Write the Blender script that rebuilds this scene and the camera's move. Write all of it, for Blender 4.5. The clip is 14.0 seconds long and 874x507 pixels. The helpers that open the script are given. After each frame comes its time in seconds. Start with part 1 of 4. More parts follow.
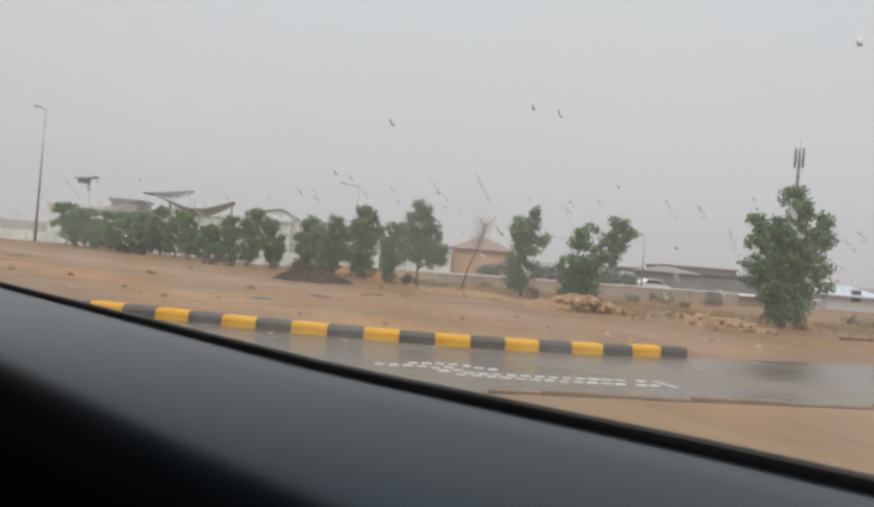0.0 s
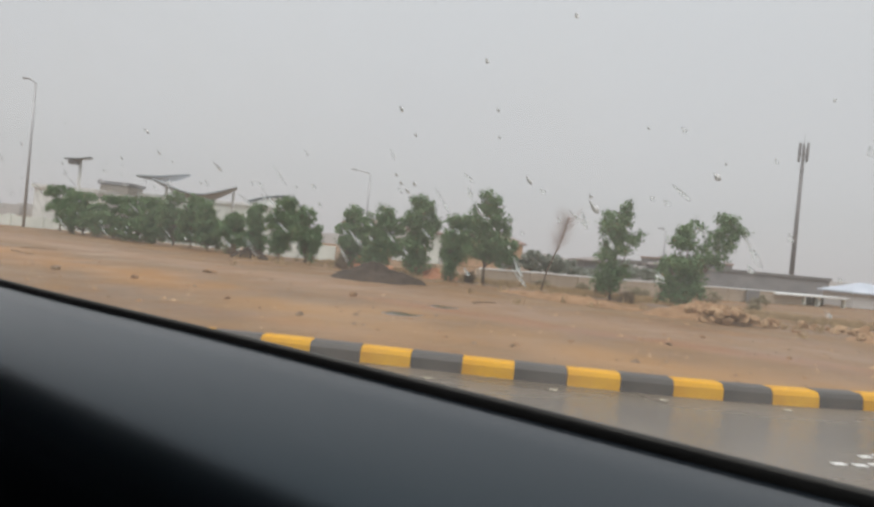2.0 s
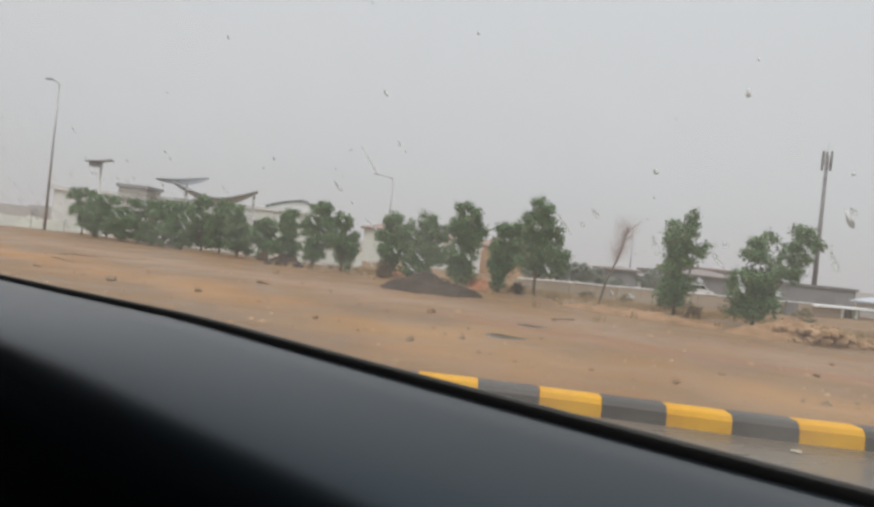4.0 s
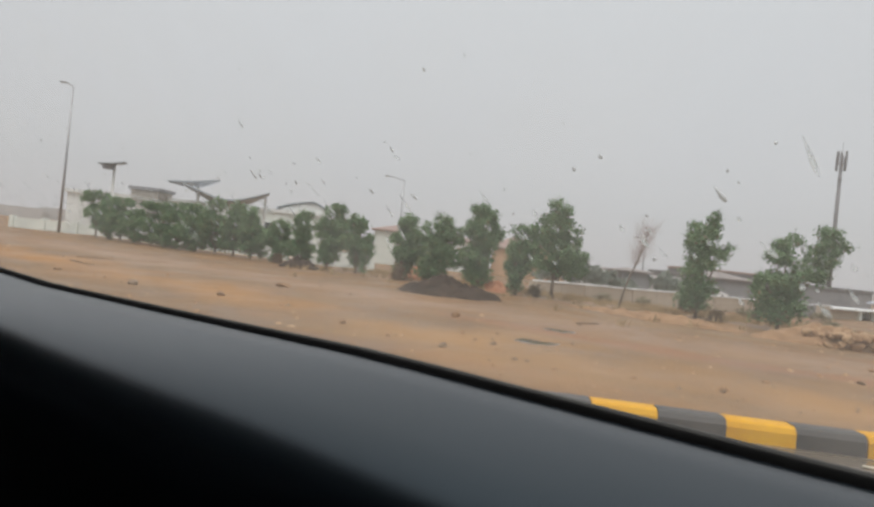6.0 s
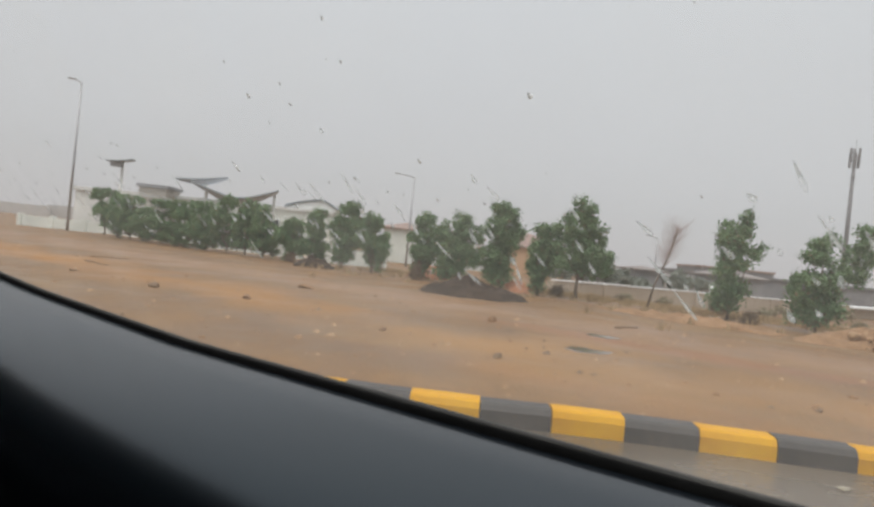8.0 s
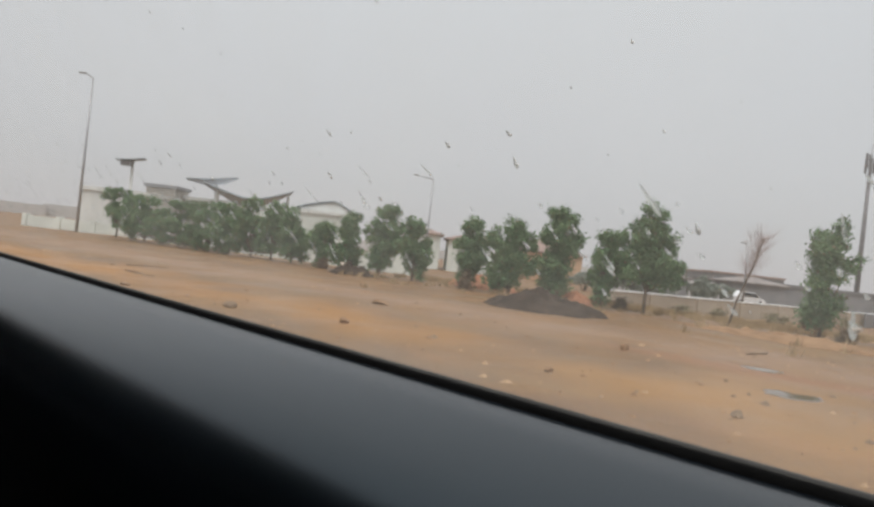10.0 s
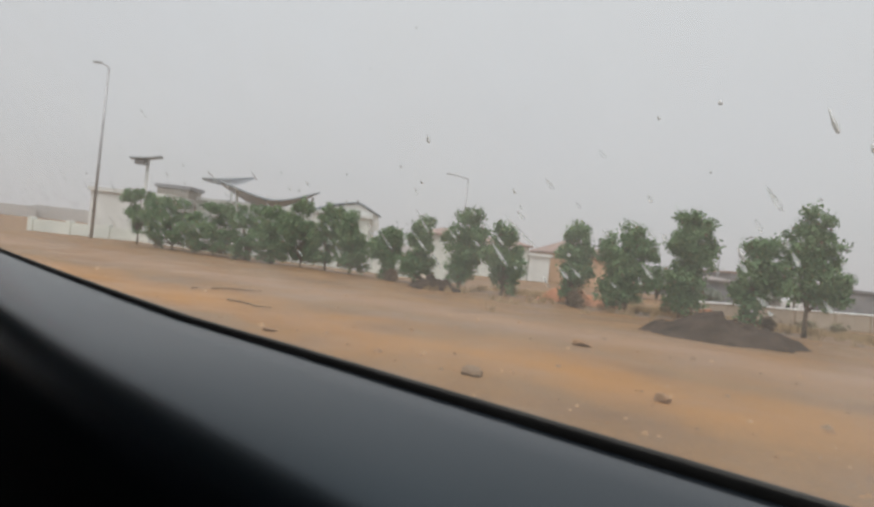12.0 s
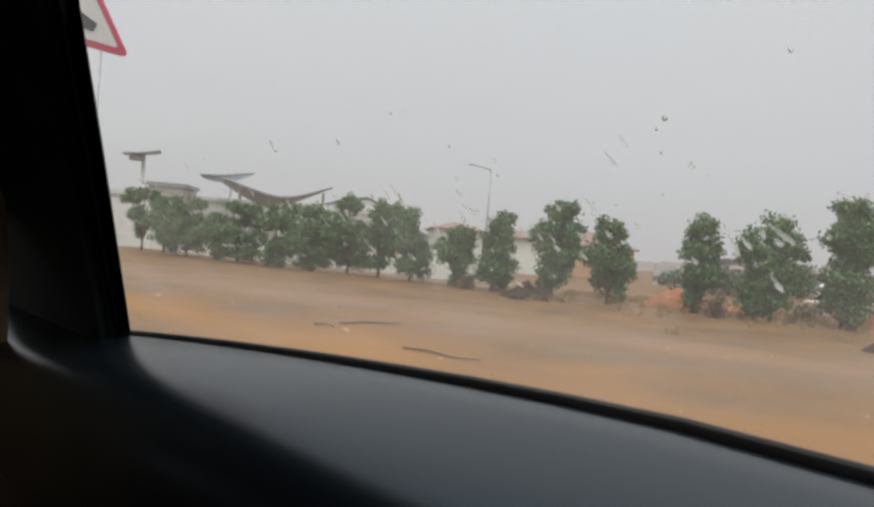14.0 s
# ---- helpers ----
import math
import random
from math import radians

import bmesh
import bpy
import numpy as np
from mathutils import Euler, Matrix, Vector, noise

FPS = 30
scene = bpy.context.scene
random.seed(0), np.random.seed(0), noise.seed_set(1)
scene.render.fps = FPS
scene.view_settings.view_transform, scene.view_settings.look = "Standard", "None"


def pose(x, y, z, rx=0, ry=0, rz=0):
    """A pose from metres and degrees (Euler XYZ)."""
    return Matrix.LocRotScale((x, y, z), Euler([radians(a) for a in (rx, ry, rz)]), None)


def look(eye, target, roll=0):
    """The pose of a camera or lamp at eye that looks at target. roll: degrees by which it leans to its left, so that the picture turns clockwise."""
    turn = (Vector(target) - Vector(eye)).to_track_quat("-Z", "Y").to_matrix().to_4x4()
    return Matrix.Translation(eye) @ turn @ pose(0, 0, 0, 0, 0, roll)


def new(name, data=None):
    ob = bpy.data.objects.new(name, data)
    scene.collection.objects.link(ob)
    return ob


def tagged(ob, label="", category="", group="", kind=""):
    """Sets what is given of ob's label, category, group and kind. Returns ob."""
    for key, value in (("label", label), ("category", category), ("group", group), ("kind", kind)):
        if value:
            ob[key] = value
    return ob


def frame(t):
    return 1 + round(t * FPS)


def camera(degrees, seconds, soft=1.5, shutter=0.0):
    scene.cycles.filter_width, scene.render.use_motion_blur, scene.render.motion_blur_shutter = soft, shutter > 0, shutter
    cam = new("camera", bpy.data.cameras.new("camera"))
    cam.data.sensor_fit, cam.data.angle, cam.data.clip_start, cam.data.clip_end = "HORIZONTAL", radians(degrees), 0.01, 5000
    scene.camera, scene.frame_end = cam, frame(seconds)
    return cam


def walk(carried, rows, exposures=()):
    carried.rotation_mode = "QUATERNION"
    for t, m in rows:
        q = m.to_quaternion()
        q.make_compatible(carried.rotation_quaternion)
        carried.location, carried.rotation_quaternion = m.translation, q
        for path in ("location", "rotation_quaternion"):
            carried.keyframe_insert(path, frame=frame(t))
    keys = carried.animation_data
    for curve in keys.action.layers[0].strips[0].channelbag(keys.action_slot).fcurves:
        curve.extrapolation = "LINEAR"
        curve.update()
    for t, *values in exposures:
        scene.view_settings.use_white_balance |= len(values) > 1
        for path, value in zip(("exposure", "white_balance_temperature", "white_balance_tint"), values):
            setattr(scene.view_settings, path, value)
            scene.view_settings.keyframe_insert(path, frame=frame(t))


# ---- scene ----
cam = camera(74.0, 14.0, soft=2.8)
# seconds, x, y, z, yaw, pitch, roll
ROWS = [
    (0.0, -0.000, 0.000, 1.200, -0.00, 0.45, 4.68),
    (0.5, -0.963, 0.690, 1.196, 0.39, 1.00, 5.16),
    (1.0, -1.916, 1.378, 1.197, -0.52, 1.22, 5.71),
    (1.5, -2.807, 1.987, 1.194, -1.18, 1.38, 5.68),
    (2.0, -3.562, 2.529, 1.203, -2.60, -0.49, 5.42),
    (2.5, -4.125, 2.922, 1.201, -1.40, -0.55, 5.76),
    (3.0, -4.578, 3.215, 1.201, -1.77, -0.18, 5.91),
    (4.2, -5.180, 3.620, 1.203, -2.10, -0.05, 5.96),
    (5.5, -5.432, 3.767, 1.202, -2.36, 0.01, 6.01),
    (6.0, -5.422, 3.769, 1.197, -1.29, 0.03, 5.92),
    (6.5, -5.449, 3.813, 1.193, -0.99, -0.16, 5.84),
    (7.0, -5.585, 3.965, 1.200, -0.95, -0.32, 5.87),
    (8.2, -6.120, 4.430, 1.204, -0.95, -0.25, 5.95),
    (9.5, -7.381, 5.343, 1.203, -0.91, -0.15, 6.02),
    (10.0, -8.003, 5.912, 1.201, -1.46, -0.03, 6.36),
    (10.5, -8.744, 6.550, 1.200, -0.86, 0.00, 6.33),
    (11.0, -9.630, 7.309, 1.197, -1.90, 0.06, 6.25),
    (11.5, -10.584, 8.162, 1.200, -1.17, -0.07, 6.29),
    (12.0, -11.547, 9.063, 1.201, -2.53, 0.02, 6.08),
    (12.5, -12.498, 9.985, 1.197, -3.82, 0.41, 4.80),
    (13.0, -13.355, 10.867, 1.201, -3.97, 0.22, 4.71),
    (13.5, -14.132, 11.694, 1.200, -4.61, 0.01, 4.75),
    (14.0, -14.882, 12.486, 1.200, -5.07, -0.45, 4.58),
]
walk(cam, [(t, pose(x, y, z, 90 + pitch, 0, yaw) @ pose(0, 0, 0, 0, 0, roll)) for t, x, y, z, yaw, pitch, roll in ROWS])

# ---- world and light ----
world = bpy.data.worlds.new("overcast_sky")
scene.world = world
world.use_nodes = True
wn, wl = world.node_tree.nodes, world.node_tree.links
wn.clear()
sky = wn.new("ShaderNodeTexSky")
sky.sky_type, sky.sun_disc = "NISHITA", False
sky.sun_elevation, sky.sun_rotation = radians(62), radians(200)
sky.dust_density = 4.0
grey = wn.new("ShaderNodeHueSaturation")
grey.inputs["Saturation"].default_value = 0.25
wl.new(sky.outputs[0], grey.inputs["Color"])
bg_sky = wn.new("ShaderNodeBackground")
bg_sky.inputs["Strength"].default_value = 0.02
wl.new(grey.outputs[0], bg_sky.inputs["Color"])
# thick cloud: dull at the horizon, brighter overhead
co = wn.new("ShaderNodeTexCoord")
sep = wn.new("ShaderNodeSeparateXYZ")
wl.new(co.outputs["Generated"], sep.inputs[0])
cloud = wn.new("ShaderNodeTexNoise")
cloud.inputs["Scale"].default_value, cloud.inputs["Detail"].default_value = 2.2, 4.0
wl.new(co.outputs["Generated"], cloud.inputs["Vector"])
mad = wn.new("ShaderNodeMath")
mad.operation = "MULTIPLY_ADD"
mad.inputs[1].default_value = 0.10
wl.new(cloud.outputs["Fac"], mad.inputs[0])
wl.new(sep.outputs["Z"], mad.inputs[2])
ramp = wn.new("ShaderNodeValToRGB")
wl.new(mad.outputs[0], ramp.inputs[0])
ramp.color_ramp.elements[0].position, ramp.color_ramp.elements[0].color = 0.0, (0.495, 0.475, 0.478, 1)
ramp.color_ramp.elements[1].position, ramp.color_ramp.elements[1].color = 1.0, (1.27, 1.27, 1.25, 1)
for at, c in ((0.14, (0.465, 0.468, 0.478, 1)), (0.50, (0.575, 0.598, 0.62, 1))):
    ramp.color_ramp.elements.new(at).color = c
bg_cloud = wn.new("ShaderNodeBackground")
bg_cloud.inputs["Strength"].default_value = 1.0
wl.new(ramp.outputs[0], bg_cloud.inputs["Color"])
both = wn.new("ShaderNodeAddShader")
wl.new(bg_sky.outputs[0], both.inputs[0])
wl.new(bg_cloud.outputs[0], both.inputs[1])
out = wn.new("ShaderNodeOutputWorld")
wl.new(both.outputs[0], out.inputs[0])

sun_data = bpy.data.lights.new("sun", "SUN")
sun_data.energy, sun_data.angle, sun_data.color = 1.1, radians(40), (1.0, 0.97, 0.93)
sun = new("sun", sun_data)
sun.matrix_world = look((0, 0, 60), (14, 28, 0))


# ---- materials ----
def material(name, c1, c2, scale=4.0, rough=0.8, bump=0.0, metal=0.0, fine=0.0, fine_scale=60.0, stretch=(1, 1, 1), turn=0.0, by_island=0.0, spec=0.5, rough2=None, coords="Object"):
    """Two-scale procedural surface: broad stains from c1 to c2, fine grain over it, and relief."""
    m = bpy.data.materials.new(name)
    m.use_nodes = True
    n, l = m.node_tree.nodes, m.node_tree.links
    b = n["Principled BSDF"]
    b.inputs["Metallic"].default_value, b.inputs["Roughness"].default_value = metal, rough
    b.inputs["Specular IOR Level"].default_value = spec
    tc, mp = n.new("ShaderNodeTexCoord"), n.new("ShaderNodeMapping")
    mp.inputs["Scale"].default_value, mp.inputs["Rotation"].default_value = stretch, (0, 0, turn)
    l.new(tc.outputs[coords], mp.inputs[0])
    broad, grain = n.new("ShaderNodeTexNoise"), n.new("ShaderNodeTexNoise")
    broad.inputs["Scale"].default_value, broad.inputs["Detail"].default_value = scale, 6.0
    grain.inputs["Scale"].default_value, grain.inputs["Detail"].default_value = fine_scale, 3.0
    l.new(mp.outputs[0], broad.inputs["Vector"])
    l.new(tc.outputs[coords], grain.inputs["Vector"])
    r = n.new("ShaderNodeValToRGB")
    r.color_ramp.elements[0].position, r.color_ramp.elements[0].color = 0.32, (*c1, 1)
    r.color_ramp.elements[1].position, r.color_ramp.elements[1].color = 0.68, (*c2, 1)
    l.new(broad.outputs["Fac"], r.inputs[0])
    colour = r.outputs[0]
    if fine:
        mx = n.new("ShaderNodeMix")
        mx.data_type, mx.blend_type = "RGBA", "OVERLAY"
        mx.inputs[0].default_value = fine
        l.new(colour, mx.inputs[6])
        l.new(grain.outputs["Color"], mx.inputs[7])
        bw = n.new("ShaderNodeRGBToBW")
        l.new(grain.outputs["Color"], bw.inputs[0])
        l.new(bw.outputs[0], mx.inputs[7])
        colour = mx.outputs[2]
    if by_island:
        geo, hs, mr = n.new("ShaderNodeNewGeometry"), n.new("ShaderNodeHueSaturation"), n.new("ShaderNodeMapRange")
        mr.inputs[3].default_value, mr.inputs[4].default_value = 1 - by_island, 1 + by_island
        l.new(geo.outputs["Random Per Island"], mr.inputs[0])
        l.new(mr.outputs[0], hs.inputs["Value"])
        l.new(colour, hs.inputs["Color"])
        colour = hs.outputs[0]
    l.new(colour, b.inputs["Base Color"])
    if rough2 is not None:
        rr = n.new("ShaderNodeMapRange")
        rr.inputs[1].default_value, rr.inputs[2].default_value = 0.4, 0.62
        rr.inputs[3].default_value, rr.inputs[4].default_value = rough2, rough
        l.new(broad.outputs["Fac"], rr.inputs[0])
        l.new(rr.outputs[0], b.inputs["Roughness"])
    if bump:
        bp = n.new("ShaderNodeBump")
        bp.inputs["Strength"].default_value, bp.inputs["Distance"].default_value = bump, 0.02
        l.new(grain.outputs["Fac"], bp.inputs["Height"])
        l.new(bp.outputs[0], b.inputs["Normal"])
    return m


ROW_TURN = math.atan2(12.7, -19.8)  # the way in which the trees and the track run


def sand_material():
    """Wet desert soil: tan, with greyer packed tracks and redder streaks along the verge."""
    m = material("wet_sand", (0.150, 0.078, 0.031), (0.234, 0.129, 0.052), 0.7, 0.72, 0.7, fine=0.7, fine_scale=24.0, rough2=0.5, spec=0.35)
    n, l = m.node_tree.nodes, m.node_tree.links
    b = n["Principled BSDF"]
    base = b.inputs["Base Color"].links[0].from_socket
    tc, mp = n.new("ShaderNodeTexCoord"), n.new("ShaderNodeMapping")
    mp.vector_type = "TEXTURE"
    mp.inputs["Rotation"].default_value = (0, 0, ROW_TURN)
    l.new(tc.outputs["Object"], mp.inputs[0])
    mp2 = n.new("ShaderNodeMapping")
    mp2.inputs["Scale"].default_value = (0.16, 0.55, 1.0)
    l.new(mp.outputs[0], mp2.inputs[0])
    for seed, lo, hi, colour, amount in ((3.0, 0.50, 0.68, (0.188, 0.120, 0.066), 0.7), (11.0, 0.55, 0.72, (0.262, 0.112, 0.040), 0.5), (23.0, 0.55, 0.74, (0.270, 0.172, 0.080), 0.5)):
        ns, mr, mx = n.new("ShaderNodeTexNoise"), n.new("ShaderNodeMapRange"), n.new("ShaderNodeMix")
        ns.noise_dimensions = "4D"
        ns.inputs["W"].default_value, ns.inputs["Scale"].default_value, ns.inputs["Detail"].default_value = seed, 1.0, 5.0
        l.new(mp2.outputs[0], ns.inputs["Vector"])
        mr.inputs[1].default_value, mr.inputs[2].default_value, mr.inputs[4].default_value = lo, hi, amount
        l.new(ns.outputs["Fac"], mr.inputs[0])
        mx.data_type = "RGBA"
        l.new(mr.outputs[0], mx.inputs[0])
        l.new(base, mx.inputs[6])
        mx.inputs[7].default_value = (*colour, 1)
        base = mx.outputs[2]
    # a grey packed track beside the trees, an orange band and pale ochre soil nearer the kerb, a reddish rut
    cut, wob = n.new("ShaderNodeSeparateXYZ"), n.new("ShaderNodeTexNoise")
    l.new(mp.outputs[0], cut.inputs[0])
    wob.inputs["Scale"].default_value, wob.inputs["Detail"].default_value = 0.45, 6.0
    l.new(mp.outputs[0], wob.inputs["Vector"])
    for centre, half, colour, amount, start, end in ((-11.9, 2.3, (0.278, 0.168, 0.100), 0.75, 0, 1), (-7.9, 1.5, (0.345, 0.158, 0.036), 0.8, 11.5, 15.0), (-7.4, 1.9, (0.345, 0.182, 0.064), 0.75, 13.5, 11.0), (-10.3, 0.55, (0.250, 0.108, 0.045), 0.65, 13.0, 11.5)):
        along, share = n.new("ShaderNodeMapRange"), n.new("ShaderNodeMath")
        l.new(cut.outputs["X"], along.inputs[0])
        along.inputs[1].default_value, along.inputs[2].default_value, along.inputs[3].default_value, along.inputs[4].default_value = min(start, end), max(start, end), float(start > end), float(end > start)
        share.operation = "MULTIPLY"
        add, ab, wide, mr, mx = n.new("ShaderNodeMath"), n.new("ShaderNodeMath"), n.new("ShaderNodeMath"), n.new("ShaderNodeMapRange"), n.new("ShaderNodeMix")
        add.inputs[1].default_value, ab.operation = -centre, "ABSOLUTE"
        l.new(cut.outputs["Y"], add.inputs[0])
        l.new(add.outputs[0], ab.inputs[0])
        wide.operation, wide.inputs[1].default_value = "MULTIPLY_ADD", half * 2.6
        l.new(wob.outputs["Fac"], wide.inputs[0])
        l.new(ab.outputs[0], wide.inputs[2])
        mr.inputs[1].default_value, mr.inputs[2].default_value, mr.inputs[3].default_value, mr.inputs[4].default_value = half * 1.2, half * 2.4, amount, 0.0
        l.new(wide.outputs[0], mr.inputs[0])
        l.new(mr.outputs[0], share.inputs[0])
        l.new(along.outputs[0], share.inputs[1])
        mx.data_type = "RGBA"
        l.new(share.outputs[0], mx.inputs[0])
        l.new(base, mx.inputs[6])
        mx.inputs[7].default_value = (*colour, 1)
        base = mx.outputs[2]
    l.new(base, b.inputs["Base Color"])
    return m


SAND = sand_material()
ASPHALT = material("wet_asphalt", (0.098, 0.077, 0.057), (0.165, 0.130, 0.095), 0.5, 0.46, 0.2, fine=0.3, fine_scale=90, rough2=0.11, spec=0.38, stretch=(0.5, 1.6, 1))
YELLOW = material("yellow_kerb_paint", (0.58, 0.27, 0.003), (0.80, 0.43, 0.004), 2.2, 0.6, 0.2, fine=0.25, fine_scale=50, spec=0.15)
BLACK_PAINT = material("black_kerb_paint", (0.026, 0.024, 0.025), (0.075, 0.062, 0.056), 2.2, 0.5, 0.2, fine=0.3, fine_scale=50)
CONCRETE = material("concrete", (0.30, 0.27, 0.24), (0.40, 0.37, 0.33), 2, 0.8, 0.3, fine=0.3)
WHITE_PAINT = material("road_paint_white", (0.62, 0.62, 0.60), (0.75, 0.75, 0.73), 9, 0.4, 0.1, fine=0.3)
LEAF = material("leaf_green", (0.096, 0.168, 0.080), (0.186, 0.276, 0.134), 1.3, 0.6, 0, by_island=0.13, spec=0.2)
SHRUB_LEAF = material("shrub_leaf", (0.20, 0.18, 0.105), (0.29, 0.25, 0.15), 2, 0.7, 0, by_island=0.3)
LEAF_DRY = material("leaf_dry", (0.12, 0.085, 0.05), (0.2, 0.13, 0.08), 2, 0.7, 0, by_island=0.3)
STRAW = material("straw", (0.30, 0.21, 0.11), (0.42, 0.31, 0.18), 2, 0.9, by_island=0.3)
BARK = material("bark", (0.10, 0.075, 0.055), (0.18, 0.14, 0.105), 9, 0.9, 0.6, fine=0.4)
TWIG = material("dry_twig", (0.36, 0.28, 0.26), (0.46, 0.37, 0.35), 5, 0.9, 0.2)
WHITE_WALL = material("white_render", (0.62, 0.63, 0.61), (0.74, 0.75, 0.73), 0.7, 0.8, 0.15, fine=0.12)
COPING = material("wet_white_coping", (0.74, 0.75, 0.74), (0.84, 0.85, 0.84), 0.8, 0.3, 0.05, fine=0.08)
# distance haze is mixed into this wall colour
HAZE_WALL = material("hazed_distant_wall", (0.50, 0.485, 0.475), (0.60, 0.585, 0.575), 0.05, 0.9)
PALE_WALL = material("pale_render", (0.60, 0.63, 0.59), (0.72, 0.75, 0.70), 0.7, 0.8, 0.15, fine=0.15)
ORANGE_WALL = material("orange_tan_render", (0.52, 0.34, 0.21), (0.60, 0.41, 0.27), 0.6, 0.85, 0.2, fine=0.2)
GREY_WALL = material("grey_blockwork", (0.20, 0.20, 0.21), (0.27, 0.265, 0.27), 0.6, 0.85, 0.2, fine=0.2)
PALE_BLOCK = material("pale_blockwork", (0.35, 0.285, 0.22), (0.46, 0.385, 0.305), 0.5, 0.85, 0.2, fine=0.25)
ROOF_RED = material("red_roof_tile", (0.24, 0.165, 0.14), (0.31, 0.22, 0.185), 1.5, 0.7, 0.3, fine=0.2)
ROOF_BROWN = material("brown_roof", (0.30, 0.22, 0.19), (0.38, 0.29, 0.25), 1.5, 0.7, 0.2, fine=0.2)
BROWN_GREY = material("brown_grey_roof", (0.20, 0.175, 0.165), (0.27, 0.235, 0.22), 1.2, 0.7, 0.2, fine=0.2)
METAL_GREY = material("grey_sheet_metal", (0.18, 0.178, 0.183), (0.26, 0.256, 0.26), 0.8, 0.45, 0.1, metal=0.3, fine=0.1)
CANOPY_GREY = material("grey_canopy_cloth", (0.42, 0.46, 0.53), (0.52, 0.56, 0.63), 0.8, 0.75, 0.1, fine=0.1)
RIM_GREY = material("grey_rim_metal", (0.20, 0.225, 0.245), (0.27, 0.30, 0.32), 2, 0.6, 0.1)
MAST_GREY = material("mast_grey", (0.17, 0.165, 0.17), (0.24, 0.23, 0.235), 2, 0.6, 0.1, metal=0.2)
STEEL = material("galvanised_steel", (0.30, 0.30, 0.31), (0.42, 0.42, 0.43), 3, 0.4, 0.1, metal=0.6)
DARK_GLASS_BAY_SHADE = material("dark_window_bay_shade", (0.03, 0.035, 0.04), (0.06, 0.065, 0.07), 1, 0.12)
GRAVEL = material("dark_gravel", (0.030, 0.021, 0.016), (0.070, 0.049, 0.038), 3, 0.95, 0.9, fine=0.5, fine_scale=14, spec=0.1)
MOUND_SOIL = material("loose_tan_soil", (0.222, 0.124, 0.060), (0.325, 0.192, 0.100), 2.5, 0.85, 0.9, fine=0.5, fine_scale=16)
RED_SOIL = material("red_soil", (0.35, 0.145, 0.075), (0.45, 0.21, 0.115), 1.5, 0.9, 0.8, fine=0.35, fine_scale=12)
ROCK = material("tan_rock", (0.31, 0.188, 0.098), (0.47, 0.318, 0.185), 3, 0.85, 0.6, fine=0.35, fine_scale=20)
DARK_ROCK = material("dark_rock", (0.16, 0.10, 0.06), (0.26, 0.18, 0.11), 5, 0.85, 0.6, fine=0.4, fine_scale=25)
CAR_WHITE = material("white_car_paint", (0.72, 0.72, 0.72), (0.78, 0.78, 0.78), 1, 0.25)
SIGN_RED = material("sign_red", (0.57, 0.022, 0.09), (0.64, 0.045, 0.13), 4, 0.4)
SIGN_WHITE = material("sign_white", (0.72, 0.72, 0.71), (0.78, 0.78, 0.77), 4, 0.4)
SIGN_BLACK = material("sign_black", (0.02, 0.02, 0.022), (0.035, 0.035, 0.04), 4, 0.4)
DOOR_BLACK = material("black_door_plastic", (0.005, 0.0075, 0.0105), (0.009, 0.013, 0.018), 4, 0.27, 0.02, fine=0.2, fine_scale=500, spec=0.6)
DOOR_BLACK.node_tree.nodes["Principled BSDF"].inputs["Specular Tint"].default_value = (0.62, 0.82, 0.98, 1)
RUBBER = material("black_rubber", (0.004, 0.004, 0.004), (0.008, 0.008, 0.008), 8, 0.75, 0.1, spec=0.2)
PILLAR_CLOTH = material("dark_pillar_trim", (0.055, 0.080, 0.074), (0.075, 0.105, 0.098), 5, 0.8, 0.2, fine=0.2, fine_scale=300, spec=0.25)
BEIGE_TRIM = material("beige_seat_trim", (0.40, 0.29, 0.16), (0.50, 0.37, 0.22), 4, 0.75, 0.2, fine=0.2, fine_scale=200)
LINING = material("grey_roof_lining", (0.10, 0.10, 0.095), (0.14, 0.14, 0.13), 4, 0.95, 0.1)


